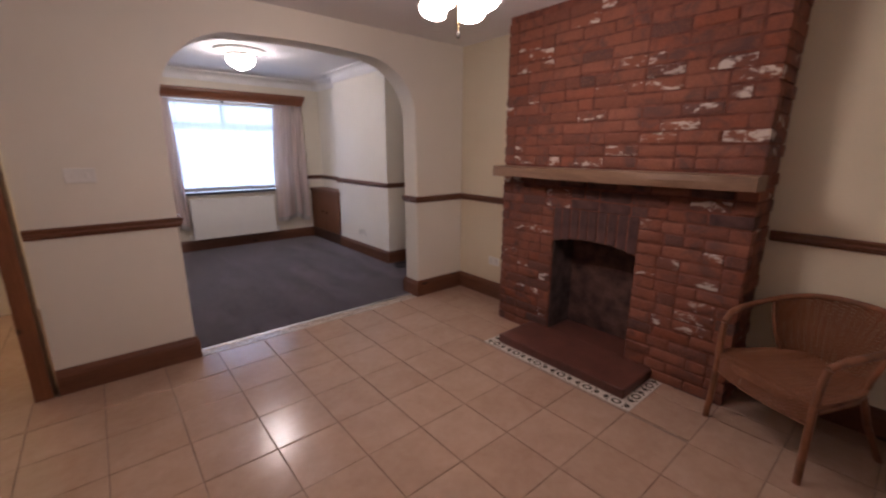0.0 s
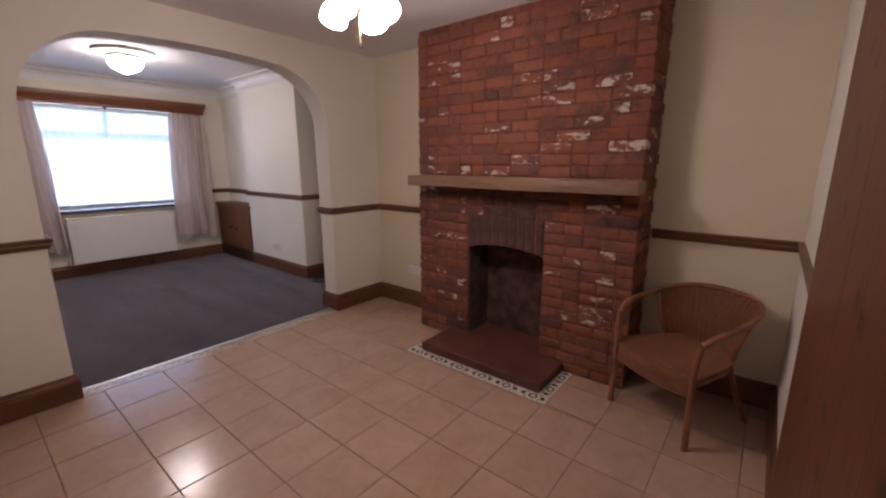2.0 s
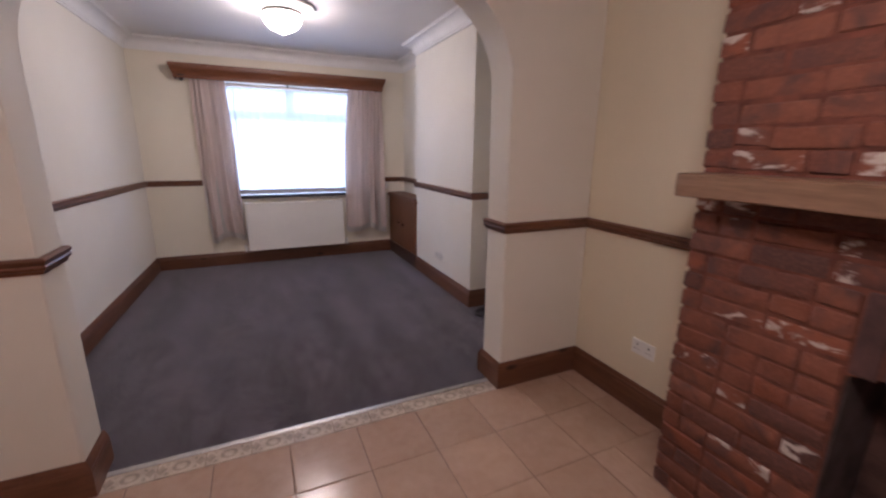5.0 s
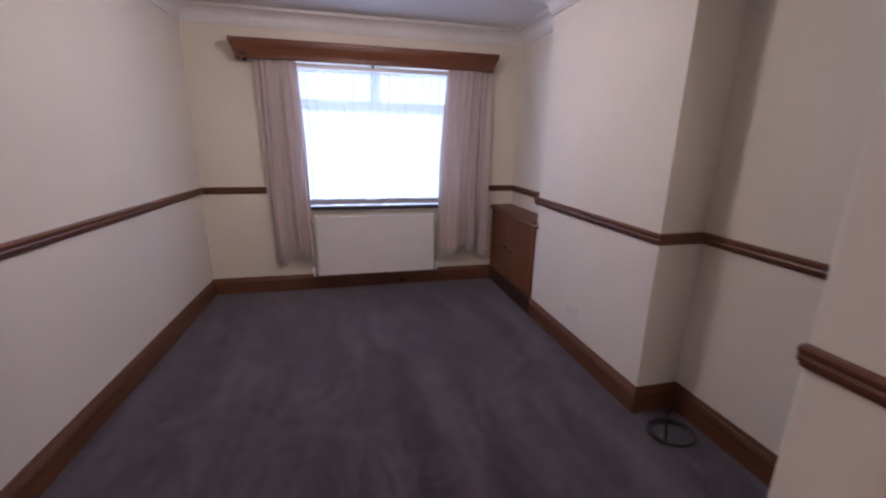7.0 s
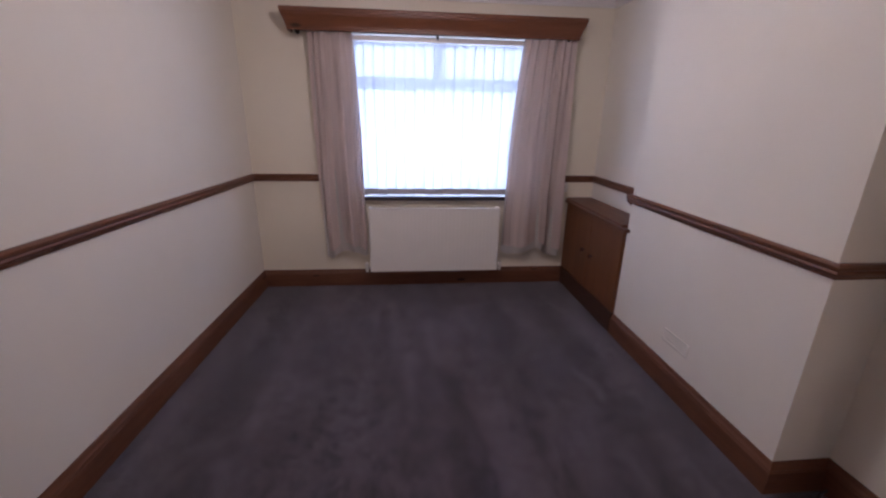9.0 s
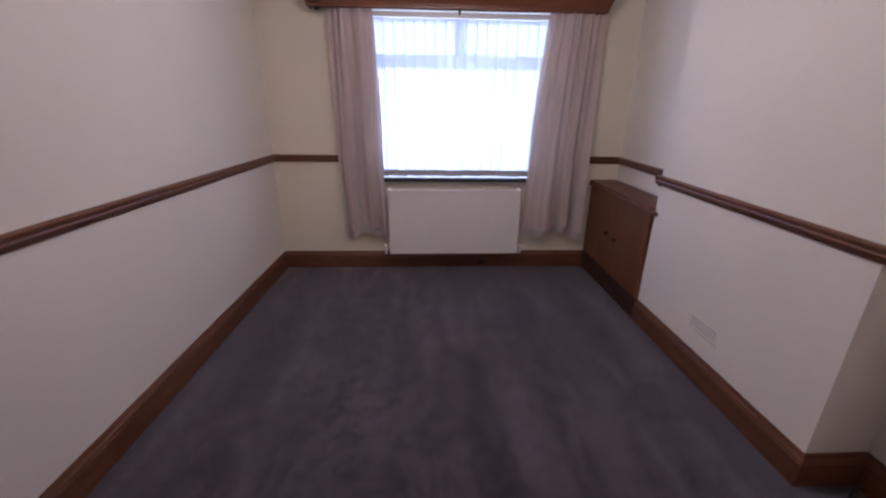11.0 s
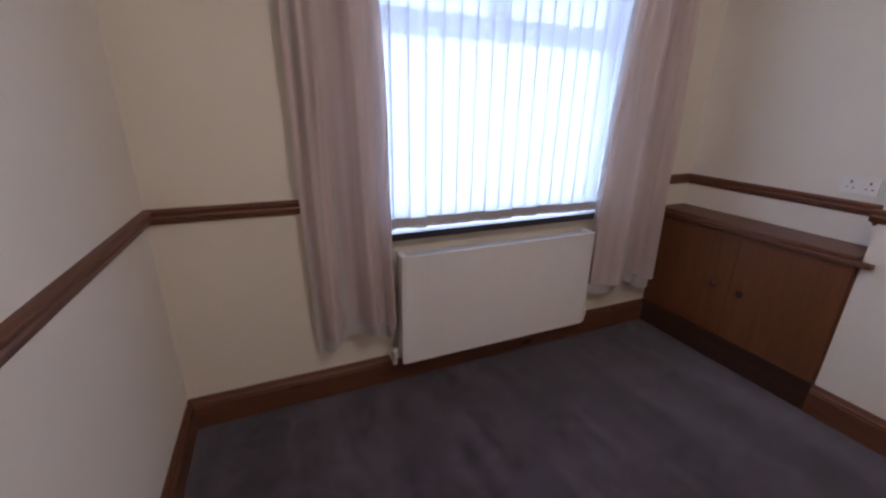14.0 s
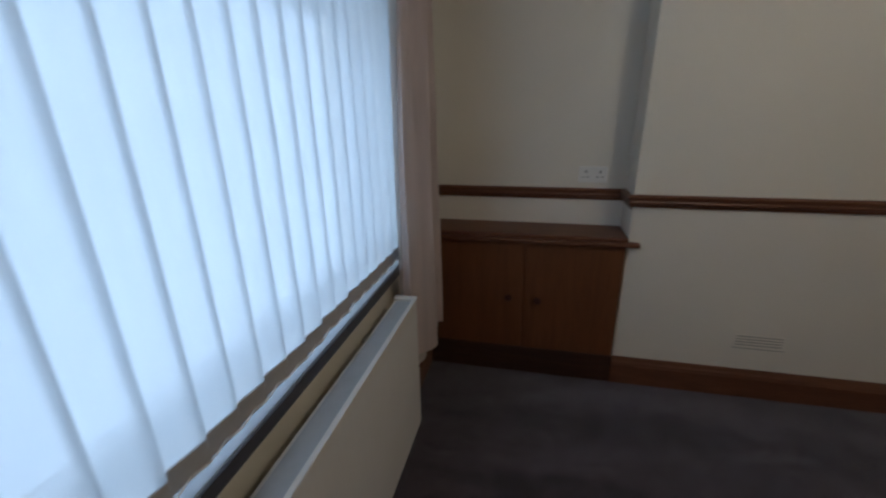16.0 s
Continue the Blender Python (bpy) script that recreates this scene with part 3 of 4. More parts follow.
part("beam", bm, M_MANTEL, mantel)

# hearth
hearth = thing("hearth", (2.6, 1.60, 0.0), "dark red quarry tile hearth slab before the fireplace", "hearth")
bm = boxed(-0.195, 0.215, -0.515, 0.515, 0.0, 0.066, bevel=0.008)
part("slab", bm, M_HEARTH, hearth)
part("fireplace_floor", boxed(0.216, 0.53, -0.31, 0.33, 0.0, 0.065), M_HEARTH, hearth, "dark red fireplace floor")


# ---- back room: wicker chair ----
def through_points(pts, q):
    """A smooth curve through the points, q from 0 to 1."""
    n = len(pts) - 1
    f = min(max(q, 0.0), 1.0) * n
    i = min(int(f), n - 1)
    f -= i
    p = [Vector(pts[min(max(k, 0), n)]) for k in (i - 1, i, i + 1, i + 2)]
    return 0.5 * (2 * p[1] + (p[2] - p[0]) * f + (2 * p[0] - 5 * p[1] + 4 * p[2] - p[3]) * f * f + (3 * p[1] - p[0] - 3 * p[2] + p[3]) * f ** 3)


def weave(surface, stakes, rows, radius, sides=5):
    """Strands running over and under upright stakes on a surface(u, v)."""
    bm = bmesh.new()

    def at(u, v, out):
        p = surface(u, v)
        a, b = surface(min(u + 0.01, 1), v) - surface(max(u - 0.01, 0), v), surface(u, min(v + 0.01, 1)) - surface(u, max(v - 0.01, 0))
        return p + a.cross(b).normalized() * out

    for r in range(rows):
        v = (r + 0.5) / rows
        tube(bm, [at(i / (2 * stakes), v, radius * (0.9 if (i // 2 + r) % 2 else -0.9) * (i % 2)) for i in range(2 * stakes + 1)], radius, sides)
    for i in range(stakes + 1):
        tube(bm, [at(i / stakes, q / 8, 0.0) for q in range(9)], radius * 1.05, 5)
    return bm


def wicker_chair():
    chair = thing("wicker_armchair", (0, 0, 0), "honey brown woven cane armchair with open sides on tiles", "chair")
    half = [(0.0, -0.345, 0.722), (0.12, -0.325, 0.720), (0.215, -0.26, 0.710), (0.275, -0.15, 0.690), (0.298, -0.02, 0.665), (0.297, 0.10, 0.645), (0.280, 0.20, 0.625), (0.258, 0.258, 0.585)]
    low = [(0.0, -0.225, 0.395), (0.075, -0.215, 0.395), (0.150, -0.175, 0.395), (0.200, -0.10, 0.395)]

    def mirrored(pts, q, span):
        p = through_points(pts, abs(2 * q - 1) * span)
        return Vector((p.x if q > 0.5 else -p.x, p.y, p.z))

    reach = 3.4 / 7

    def back(u, v):
        a, b = mirrored(low, u, 1.0), mirrored(half, u, reach)
        return a.lerp(b, v) + Vector((0, 0.020 * math.sin(math.pi * v), 0))

    part("backrest", weave(back, 22, 40, 0.0042), M_CANE, chair, smooth=True)
    # side uprights where the woven back ends
    for u in (0.0, 1.0):
        part("upright", tube(bmesh.new(), [back(u, v / 6) for v in range(7)], 0.012, 8), M_CANEROD, chair, "pale cane upright", True)
    # seat, bowed a little, with a woven apron
    outline = [(0.262, 0.27), (0.10, 0.290), (-0.10, 0.290), (-0.262, 0.27), (-0.242, 0.0), (-0.195, -0.14), (-0.09, -0.215), (0.09, -0.215), (0.195, -0.14), (0.242, 0.0)]
    bm = prism(bmesh.new(), outline, lambda a, b, e: Vector((a, b, 0.352 if e == 0 else 0.392)))
    bmesh.ops.bevel(bm, geom=list(bm.edges), offset=0.010, segments=2, affect="EDGES")
    part("seat_frame", bm, M_CANEROD, chair, smooth=True)

    def seat(u, v):
        y = 0.286 - 0.49 * v
        w = 0.262 - 0.022 * v - 0.16 * max(0.0, v - 0.55) ** 1.3 / 0.45 ** 0.3
        return Vector(((2 * u - 1) * w, y, 0.398 + 0.010 * (2 * u - 1) ** 2 + 0.010 * max(0.0, 0.12 - v) / 0.12 * -1))

    part("seat", weave(seat, 24, 52, 0.0046), M_CANE, chair, "woven honey cane seat", True)

    def apron(u, v):
        x = (2 * u - 1) * 0.252
        return Vector((x, 0.286 - 0.014 * (2 * u - 1) ** 2, 0.392 - 0.105 * v + 0.015 * v * (2 * u - 1) ** 2))

    part("apron", weave(apron, 24, 12, 0.0045), M_CANE, chair, smooth=True)
    part("apron_rod", tube(bmesh.new(), [apron(i / 12, 1.0) for i in range(13)], 0.008, 8), M_CANEROD, chair, smooth=True)
    # bent rim over back and arms, bound with a flat wrap
    rim = [mirrored(half, q / 48, 1.0) for q in range(49)]
    part("arm_rim", tube(bmesh.new(), rim, 0.0165, 10), M_CANEROD, chair, "bent cane arm and back rim", True)
    for side in (-1, 1):
        pts = [(side * 0.257, 0.260, 0.580), (side * 0.250, 0.272, 0.50), (side * 0.246, 0.275, 0.38), (side * 0.247, 0.274, 0.20), (side * 0.254, 0.282, 0.0)]
        part("leg", tube(bmesh.new(), [through_points(pts, i / 12) for i in range(13)], 0.0165, 8), M_CANEROD, chair, smooth=True)
        pts = [(side * 0.165, -0.15, 0.36), (side * 0.19, -0.20, 0.18), (side * 0.235, -0.262, 0.0)]
        part("leg", tube(bmesh.new(), pts, 0.0165, 8), M_CANEROD, chair, smooth=True)
    return chair


chair = wicker_chair()
chair.matrix_basis = pose(2.760, 0.345, 0.0, 0, 0, 62.5)


# ---- lamps ----
def chandelier():
    lamp = thing("ceiling_light", (1.40, 1.53, CEIL_1), "brass ceiling light with four lit frosted tulip shades", "ceiling light")
    bm = turned(bmesh.new(), [(0.0, 0.0), (0.075, 0.0), (0.075, -0.012), (0.055, -0.03), (0.018, -0.045), (0.012, -0.30), (0.030, -0.32), (0.040, -0.35), (0.030, -0.38), (0.012, -0.40), (0.0, -0.405)])
    part("stem", bm, M_BRASS, lamp, "brass canopy and stem", True)
    for i in range(4):
        a = math.radians(20 + 90 * i)
        d = Vector((math.cos(a), math.sin(a), 0))
        pts = [d * 0.03 + Vector((0, 0, -0.35)), d * 0.055 + Vector((0, 0, -0.33)), d * 0.08 + Vector((0, 0, -0.325)), d * 0.098 + Vector((0, 0, -0.345))]
        arm = part("arm", tube(bmesh.new(), pts, 0.007, 8), M_BRASS, lamp, smooth=True)
        bm = bmesh.new()
        turned(bm, [(0.016, 0.010), (0.020, 0.0), (0.042, -0.018), (0.055, -0.042), (0.059, -0.066), (0.056, -0.088), (0.045, -0.102), (0.025, -0.110), (0.0, -0.112)], segments=32,
               wave=lambda a, z: 1 + 0.035 * math.cos(8 * a) * min(1.0, -z / 0.08))
        ob = part("shade", bm, M_SHADE, lamp, "lit frosted glass tulip shade", True)
        ob.matrix_basis = Matrix.Translation(d * 0.10 + Vector((0, 0, -0.345))) @ Matrix.Rotation(radians(22), 4, Vector((0, 0, 1)).cross(d) * -1)
    part("pull_chain", tube(bmesh.new(), [(0, 0, -0.40), (0.001, 0, -0.47), (0, 0, -0.515)], 0.002, 6), M_BRASS, lamp)
    part("chain_end", turned(bmesh.new(), [(0.0, -0.545), (0.006, -0.541), (0.008, -0.528), (0.005, -0.515), (0.0, -0.513)], segments=12), M_DARK, lamp, "small dark pull knob", True)


def room_lamp():
    lamp = thing("ceiling_light", (1.57, 5.40, CEIL_2), "round plaster ceiling rose with a lit cut glass dome", "ceiling light")
    bm = turned(bmesh.new(), [(0.0, 0.0), (0.265, 0.0), (0.270, -0.010), (0.262, -0.020), (0.245, -0.018), (0.235, -0.026), (0.205, -0.030), (0.195, -0.022), (0.175, -0.034), (0.150, -0.048), (0.0, -0.050)], segments=48)
    part("ceiling_rose", bm, M_COVE, lamp, "moulded plaster ceiling rose", True)
    part("rim", turned(bmesh.new(), [(0.0, -0.0505), (0.150, -0.0505), (0.156, -0.060), (0.150, -0.070), (0.0, -0.070)], segments=40), M_METAL, lamp, "chrome lamp rim", True)
    bm = turned(bmesh.new(), [(0.135, -0.071), (0.148, -0.090), (0.150, -0.108), (0.140, -0.130), (0.112, -0.160), (0.072, -0.185), (0.030, -0.203), (0.012, -0.211), (0.0, -0.216)], segments=48, wave=lambda a, z: 1 + 0.018 * math.cos(16 * a))
    part("shade", bm, M_SHADE_2, lamp, "lit fluted glass dome", True)
    for i in range(3):
        a = math.radians(15 + 120 * i)
        bm = bmesh.new()
        bmesh.ops.create_uvsphere(bm, u_segments=10, v_segments=6, radius=0.010, matrix=Matrix.Translation((0.166 * math.cos(a), 0.166 * math.sin(a), -0.066)))
        part("fixing_screw", bm, M_METAL, lamp, smooth=True)


chandelier()
room_lamp()
hall = thing("hall_light", (-0.95, 4.55, 2.45), "lit warm globe light on the hall ceiling", "ceiling light")
part("base", turned(bmesh.new(), [(0.0, 0.0), (0.07, 0.0), (0.065, -0.03), (0.0, -0.03)]), M_WHITE, hall, smooth=True)
part("globe", turned(bmesh.new(), [(0.05, -0.031), (0.10, -0.07), (0.115, -0.12), (0.09, -0.175), (0.0, -0.205)]), M_HALL, hall, "lit opal glass globe", True)

# ---- doors of the back room ----
frame_l = tagged(new("door_frame_1", None), "brown stained pine door lining and architrave", kind="structure")
for nm, b in (("architrave", (-0.372, -0.288, ARCH_F - 0.020, ARCH_F + 0.002, 0, 2.05)), ("architrave", (-1.152, -1.068, ARCH_F - 0.020, ARCH_F + 0.002, 0, 2.05)),
              ("architrave", (-1.152, -0.288, ARCH_F - 0.020, ARCH_F + 0.002, 2.052, 2.136)), ("lining", (-0.340, -0.292, ARCH_F + 0.003, ARCH_B, 0, 2.058)), ("lining", (-1.148, -1.100, ARCH_F + 0.003, ARCH_B, 0, 2.058))):
    part(nm, boxed(*b, bevel=0.006), M_WOODX if b[4] else M_WOODZ, frame_l)


def pine_leaf(x0, x1):
    door = thing("pine_door", (x0, BACK_1, 0.0), "varnished knotty pine cupboard door of upright boards", "door", "pine cupboard doors")
    n = 3
    w = (x1 - x0) / n
    for i in range(n):
        part("board", boxed(w * i, w * (i + 1) - 0.0004, 0.003, 0.033, 0.010, 2.06, bevel=0.0006, seg=1), M_DOOR, door)


pine_leaf(1.305, 1.975)
pine_leaf(0.632, 1.302)
tagged(new("trim", mesh_of(boxed(0.632, 1.985, BACK_1, BACK_1 + 0.030, 2.062, 2.15, bevel=0.004), "trim", M_DOOR)), "varnished pine head board over the doors", kind="structure")

# ---- sockets, switches, vents ----
def plate(name, m, w, h, label, rockers=0, holes=0):
    t = thing(name, (0, 0, 0), label, "socket" if holes else "switch")
    part("plate", boxed(-w / 2, w / 2, 0.0, 0.009, -h / 2, h / 2, bevel=0.003), M_PLASTIC, t)
    for i in range(rockers):
        x = (i - (rockers - 1) / 2) * w * 0.42
        part("rocker", boxed(x - 0.010, x + 0.010, 0.009, 0.014, -0.017, 0.017, bevel=0.002), M_PLASTIC, t)
    for i in range(holes):
        x = (i - (holes - 1) / 2) * w * 0.5
        for nm, b in (("pin_hole", (x - 0.004, x + 0.004, 0.0086, 0.0094, 0.008, 0.022)), ("pin_hole", (x - 0.017, x - 0.008, 0.0086, 0.0094, -0.016, -0.010)), ("pin_hole", (x + 0.008, x + 0.017, 0.0086, 0.0094, -0.016, -0.010))):
            part(nm, boxed(*b), M_HOLE, t)
        part("rocker", boxed(x - 0.006, x + 0.006, 0.009, 0.013, 0.024, 0.038, bevel=0.002), M_PLASTIC, t)
    t.matrix_basis = m
    return t


plate("light_switch", pose(0.045, ARCH_F, 1.345, 0, 0, 180), 0.146, 0.086, "white plastic double light switch on cream wallpaper", rockers=2)
plate("wall_socket", pose(RIGHT_1, 2.86, 0.385, 0, 0, 90), 0.146, 0.086, "white double wall socket above the skirting", holes=2)
plate("wall_socket", pose(ALCOVE, 6.215, 1.140, 0, 0, 90), 0.146, 0.086, "white double wall socket above the dado rail", holes=2)

box_t = thing("junction_box", (2.922, WIN_Y, 0.960), "small white plastic phone box under the dado rail", "socket")
part("case", boxed(-0.028, 0.028, -0.028, 0.0, -0.045, 0.045, bevel=0.004), M_PLASTIC, box_t)
part("screw", boxed(-0.004, 0.004, -0.0295, -0.027, -0.004, 0.004), M_DARK, box_t)

vent = thing("air_vent", (BREAST, 5.352, 0.330), "white painted louvred air vent on the chimney breast", "vent")
part("frame", boxed(-0.004, 0.0, -0.115, 0.115, -0.038, 0.038, bevel=0.0015), M_LOWER, vent)
for i in range(4):
    z = -0.022 + 0.016 * i
    bm = prism(bmesh.new(), [(-0.0042, z), (-0.008, z - 0.006), (-0.0042, z - 0.010)], lambda a, b, e: Vector((a, -0.105 if e == 0 else 0.105, b)))
    part("slat", bm, M_LOWER, vent)
    # flat strip coloured as the shade in the gap above this louvre
    part("slot", boxed(-0.0048, -0.0041, -0.104, 0.104, z + 0.0006, z + 0.0056), M_VENTSHADE, vent, "grey strip coloured as shade between the louvres")
# thin strip coloured as the shadow line below the vent frame
part("shadow_gap", boxed(-0.0035, 0.0, -0.118, 0.118, -0.0415, -0.0385), M_VENTSHADE, vent, "thin strip coloured as the shadow under the vent")

# ---- front room: window ----
win = tagged(new("window_1", None), "white framed window with two top lights", kind="structure")
FY0, FY1 = WIN_Y + 0.13, WIN_Y + 0.20
T0, T1, MX = 1.785, 1.893, 1.724      # transom and the post between the top lights
for b in ((WX0, WX0 + 0.06, FY0, FY1, WZ0, WZ1), (WX1 - 0.06, WX1, FY0, FY1, WZ0, WZ1), (WX0 + 0.061, WX1 - 0.061, FY0, FY1, WZ0, WZ0 + 0.06), (WX0 + 0.061, WX1 - 0.061, FY0, FY1, WZ1 - 0.06, WZ1),
          (WX0 + 0.061, WX1 - 0.061, FY0, FY1, T0, T1), (MX - 0.040, MX + 0.040, FY0 - 0.004, FY1, T1 + 0.001, WZ1 - 0.061)):
    part("window_frame", boxed(*b, bevel=0.005), M_WHITE, win)
for a, b, c, d in ((WX0 + 0.06, WX1 - 0.06, WZ0 + 0.06, T0), (WX0 + 0.06, MX - 0.04, T1, WZ1 - 0.06), (MX + 0.04, WX1 - 0.06, T1, WZ1 - 0.06)):
    part("pane", boxed(a, b, FY0 + 0.03, FY0 + 0.036, c, d), M_GLASS, win).visible_shadow = False
part("window_sill", boxed(WX0 + 0.03, WX1 - 0.03, WIN_Y - 0.044, WIN_Y - 0.001, 0.846, 0.874, bevel=0.004), M_BOARD, win, "slate grey window board")
part("sill_edge", boxed(WX0 + 0.029, WX1 - 0.029, WIN_Y - 0.052, WIN_Y - 0.0445, 0.838, 0.8735, bevel=0.002), M_SILL, win, "dark front edge of the window board")
part("reveal_board", boxed(WX0, WX1, WIN_Y, FY0, WZ0, WZ0 + 0.013), M_WHITE, win)

# vertical blind
blind = thing("vertical_blind", (1.72, WIN_Y - 0.028, 2.175), "white fabric vertical blind drawn across the window", "blind")
part("head_rail", boxed(-0.79, 0.79, -0.022, 0.022, -0.032, 0.006, bevel=0.003), M_WHITE, blind, "white aluminium head rail")
rng = random.Random(3)
n = 19
bottoms = []
for i in range(n):
    x = -0.750 + 0.0838 * i
    turn = math.radians(-9 + rng.uniform(-3, 3))
    drop = 1.248 + rng.uniform(-0.004, 0.004)
    bm = bmesh.new()
    cols = []
    for j in range(5):
        u = (j / 4 - 0.5) * 0.0915
        bow = 0.004 * (1 - (2 * j / 4 - 1) ** 2)
        cols.append([bm.verts.new((x + u * math.cos(turn) - bow * math.sin(turn), u * math.sin(turn) + bow, z)) for z in (-0.036, -0.4, -0.8, -drop)])
    for a, b in zip(cols, cols[1:]):
        for r in range(3):
            bm.faces.new((a[r], b[r], b[r + 1], a[r + 1]))
    bmesh.ops.solidify(bm, geom=list(bm.faces), thickness=0.0006)
    part("slat", bm, M_SLAT, blind, smooth=True)
    bm = boxed(-0.0455, 0.0455, -0.0020, 0.0020, -0.026, 0.026, bevel=0.001, seg=1)
    w = part("bottom_weight", bm, M_WEIGHT, blind, "grey plastic weight in the slat hem")
    w.matrix_basis = Matrix.Translation((x, 0.002, -drop - 0.010)) @ Matrix.Rotation(turn, 4, "Z")
    bottoms.append(Vector((x, -0.004, -drop - 0.022)))
chain = []
for a, b in zip(bottoms, bottoms[1:]):
    for q in (0, 0.25, 0.5, 0.75):
        chain.append(a.lerp(b, q) + Vector((0, -0.002, -0.010 * math.sin(math.pi * q))))
part("bottom_chain", tube(bmesh.new(), chain, 0.0018, 5), M_PLASTIC, blind)


# curtains
def curtain(x_top, x_mid, x_bot, hem, seed, flip, tuck):
    c = thing("curtain", ((x_top[0] + x_top[1]) / 2, WIN_Y - 0.118, 2.20), "pleated taupe fabric curtain hanging beside the window", "curtain", "pair of window curtains")
    rng = random.Random(seed)
    ph = [rng.uniform(0, 6.28) for i in range(6)]
    cols, rows = 90, 26
    for name, mat, dy, extra, amp in (("cloth", M_CURTAIN, 0.0, 0.0, 1.0), ("lining", M_LINING, 0.034, 0.075, 0.45)):
        bm = bmesh.new()
        grid = []
        for r in range(rows):
            q = r / (rows - 1)
            row = []
            for i in range(cols):
                u = i / (cols - 1)
                def edge(k):
                    return x_top[k] + (x_mid[k] - x_top[k]) * math.sin(min(1, q / 0.6) * math.pi / 2) if q < 0.6 else x_mid[k] + (x_bot[k] - x_mid[k]) * ((q - 0.6) / 0.4)
                s = u + 0.05 * math.sin(2 * math.pi * u * 1.5 + ph[0]) * q
                x = edge(0) + (edge(1) - edge(0)) * s
                tight = 1 - q
                near = 0.35 + 0.65 * math.sin(math.pi * min(1.0, 0.12 + 0.88 * (1 - (u if flip else 1 - u)))) if (u if flip else 1 - u) > 0.8 else 1.0
                fold = 0.014 * math.sin(2 * math.pi * 7 * u + ph[1] + 1.2 * math.sin(5 * u)) * tight ** 1.5 + (0.018 + 0.034 * q) * math.sin(2 * math.pi * (2.7 * u + 0.22 * q) + ph[2] + 0.9 * math.sin(3 * q) + 0.7 * math.sin(4 * u + ph[5])) + 0.009 * math.sin(2 * math.pi * 6.1 * u + ph[3] + 2.0 * q)
                out = u if flip else 1 - u
                y = -amp * fold * near + (dy - 0.012 * q) * (1 - 0.6 * out) + tuck * out
                y += 0.052 * max(0.0, (0.40 - out) / 0.40) ** 1.4
                if WX0 < x < WX1:
                    y = min(y, 0.050 if name == "cloth" else 0.057)
                z = -0.012 - (2.20 - hem + extra - 0.012) * q - 0.032 * q * math.sin(2 * math.pi * 1.3 * u + ph[4]) - 0.030 * q * (u if flip else 1 - u)
                row.append(bm.verts.new((x - c.location.x, y, z)))
            grid.append(row)
        for a, b in zip(grid, grid[1:]):
            for i in range(cols - 1):
                bm.faces.new((a[i], a[i + 1], b[i + 1], b[i]))
        part(name, bm, mat, c, "white curtain lining showing below the hem" if name == "lining" else "", True)


curtain((0.665, 1.015), (0.655, 1.072), (0.675, 1.095), 0.43, 4, False, 0.058)
curtain((2.425, 2.872), (2.345, 2.885), (2.325, 2.905), 0.435, 9, True, 0.042)

# pelmet with curtain pole
pel = thing("pelmet", (1.70, WIN_Y, 2.19), "moulded brown stained wood pelmet above the window", "pelmet")
prof = [(0.0, 0.0), (0.0, 0.022), (0.010, 0.026), (0.010, 0.036), (0.018, 0.052), (0.034, 0.078), (0.056, 0.104), (0.066, 0.120), (0.066, 0.130), (0.080, 0.136), (0.080, 0.160)]


def pelmet_side(k):
    """One moulded face with its thickness: 0 and 2 the returns, 1 the front."""
    bm = bmesh.new()
    outer, inner = [], []
    for o, z in prof:
        z *= 0.87
        x, y = 1.172 + o * 0.42, -0.128 - o * 0.65
        c = ((-x, 0, z), (-x, y, z), (x, y, z), (x, 0, z))
        x, y = 1.157 + o * 0.38, -0.114 - o * 0.55
        d = ((-x, 0, z), (-x, y, z), (x, y, z), (x, 0, z))
        outer.append([bm.verts.new(c[k]), bm.verts.new(c[k + 1])])
        inner.append([bm.verts.new(d[k]), bm.verts.new(d[k + 1])])
    for g in (outer, inner):
        for a, b in zip(g, g[1:]):
            bm.faces.new((a[0], a[1], b[1], b[0]))
    for g in (0, -1):
        bm.faces.new((outer[g][0], outer[g][1], inner[g][1], inner[g][0]))
    for e in (0, 1):
        for r in range(len(prof) - 1):
            bm.faces.new((outer[r][e], outer[r + 1][e], inner[r + 1][e], inner[r][e]))
    return bm


part("front_cornice", pelmet_side(1), M_PELMET, pel)
part("end_return", pelmet_side(0), M_PELMET, pel)
part("end_return", pelmet_side(2), M_PELMET, pel)
part("top_board", boxed(-1.207, 1.207, -0.183, 0.0, 0.140, 0.150, bevel=0.003), M_PELMET, pel)
pole = thing("curtain_pole", (1.70, WIN_Y - 0.075, 2.203), "dark wooden curtain pole tucked under the pelmet", "curtain pole")
part("pole", tube(bmesh.new(), [(-1.10, 0, 0), (0, 0, 0), (1.10, 0, 0)], 0.011, 10), M_DARK, pole, smooth=True)
for sx in (-1.105, 1.105):
    bm = bmesh.new()
    bmesh.ops.create_uvsphere(bm, u_segments=14, v_segments=9, radius=0.021, matrix=Matrix.Translation((sx, 0, -0.014)))
    part("finial", bm, M_DARK, pole, smooth=True)
part("bracket", boxed(-0.008, 0.008, -0.012, 0.074, -0.040, 0.012, bevel=0.003), M_DARK, pole)

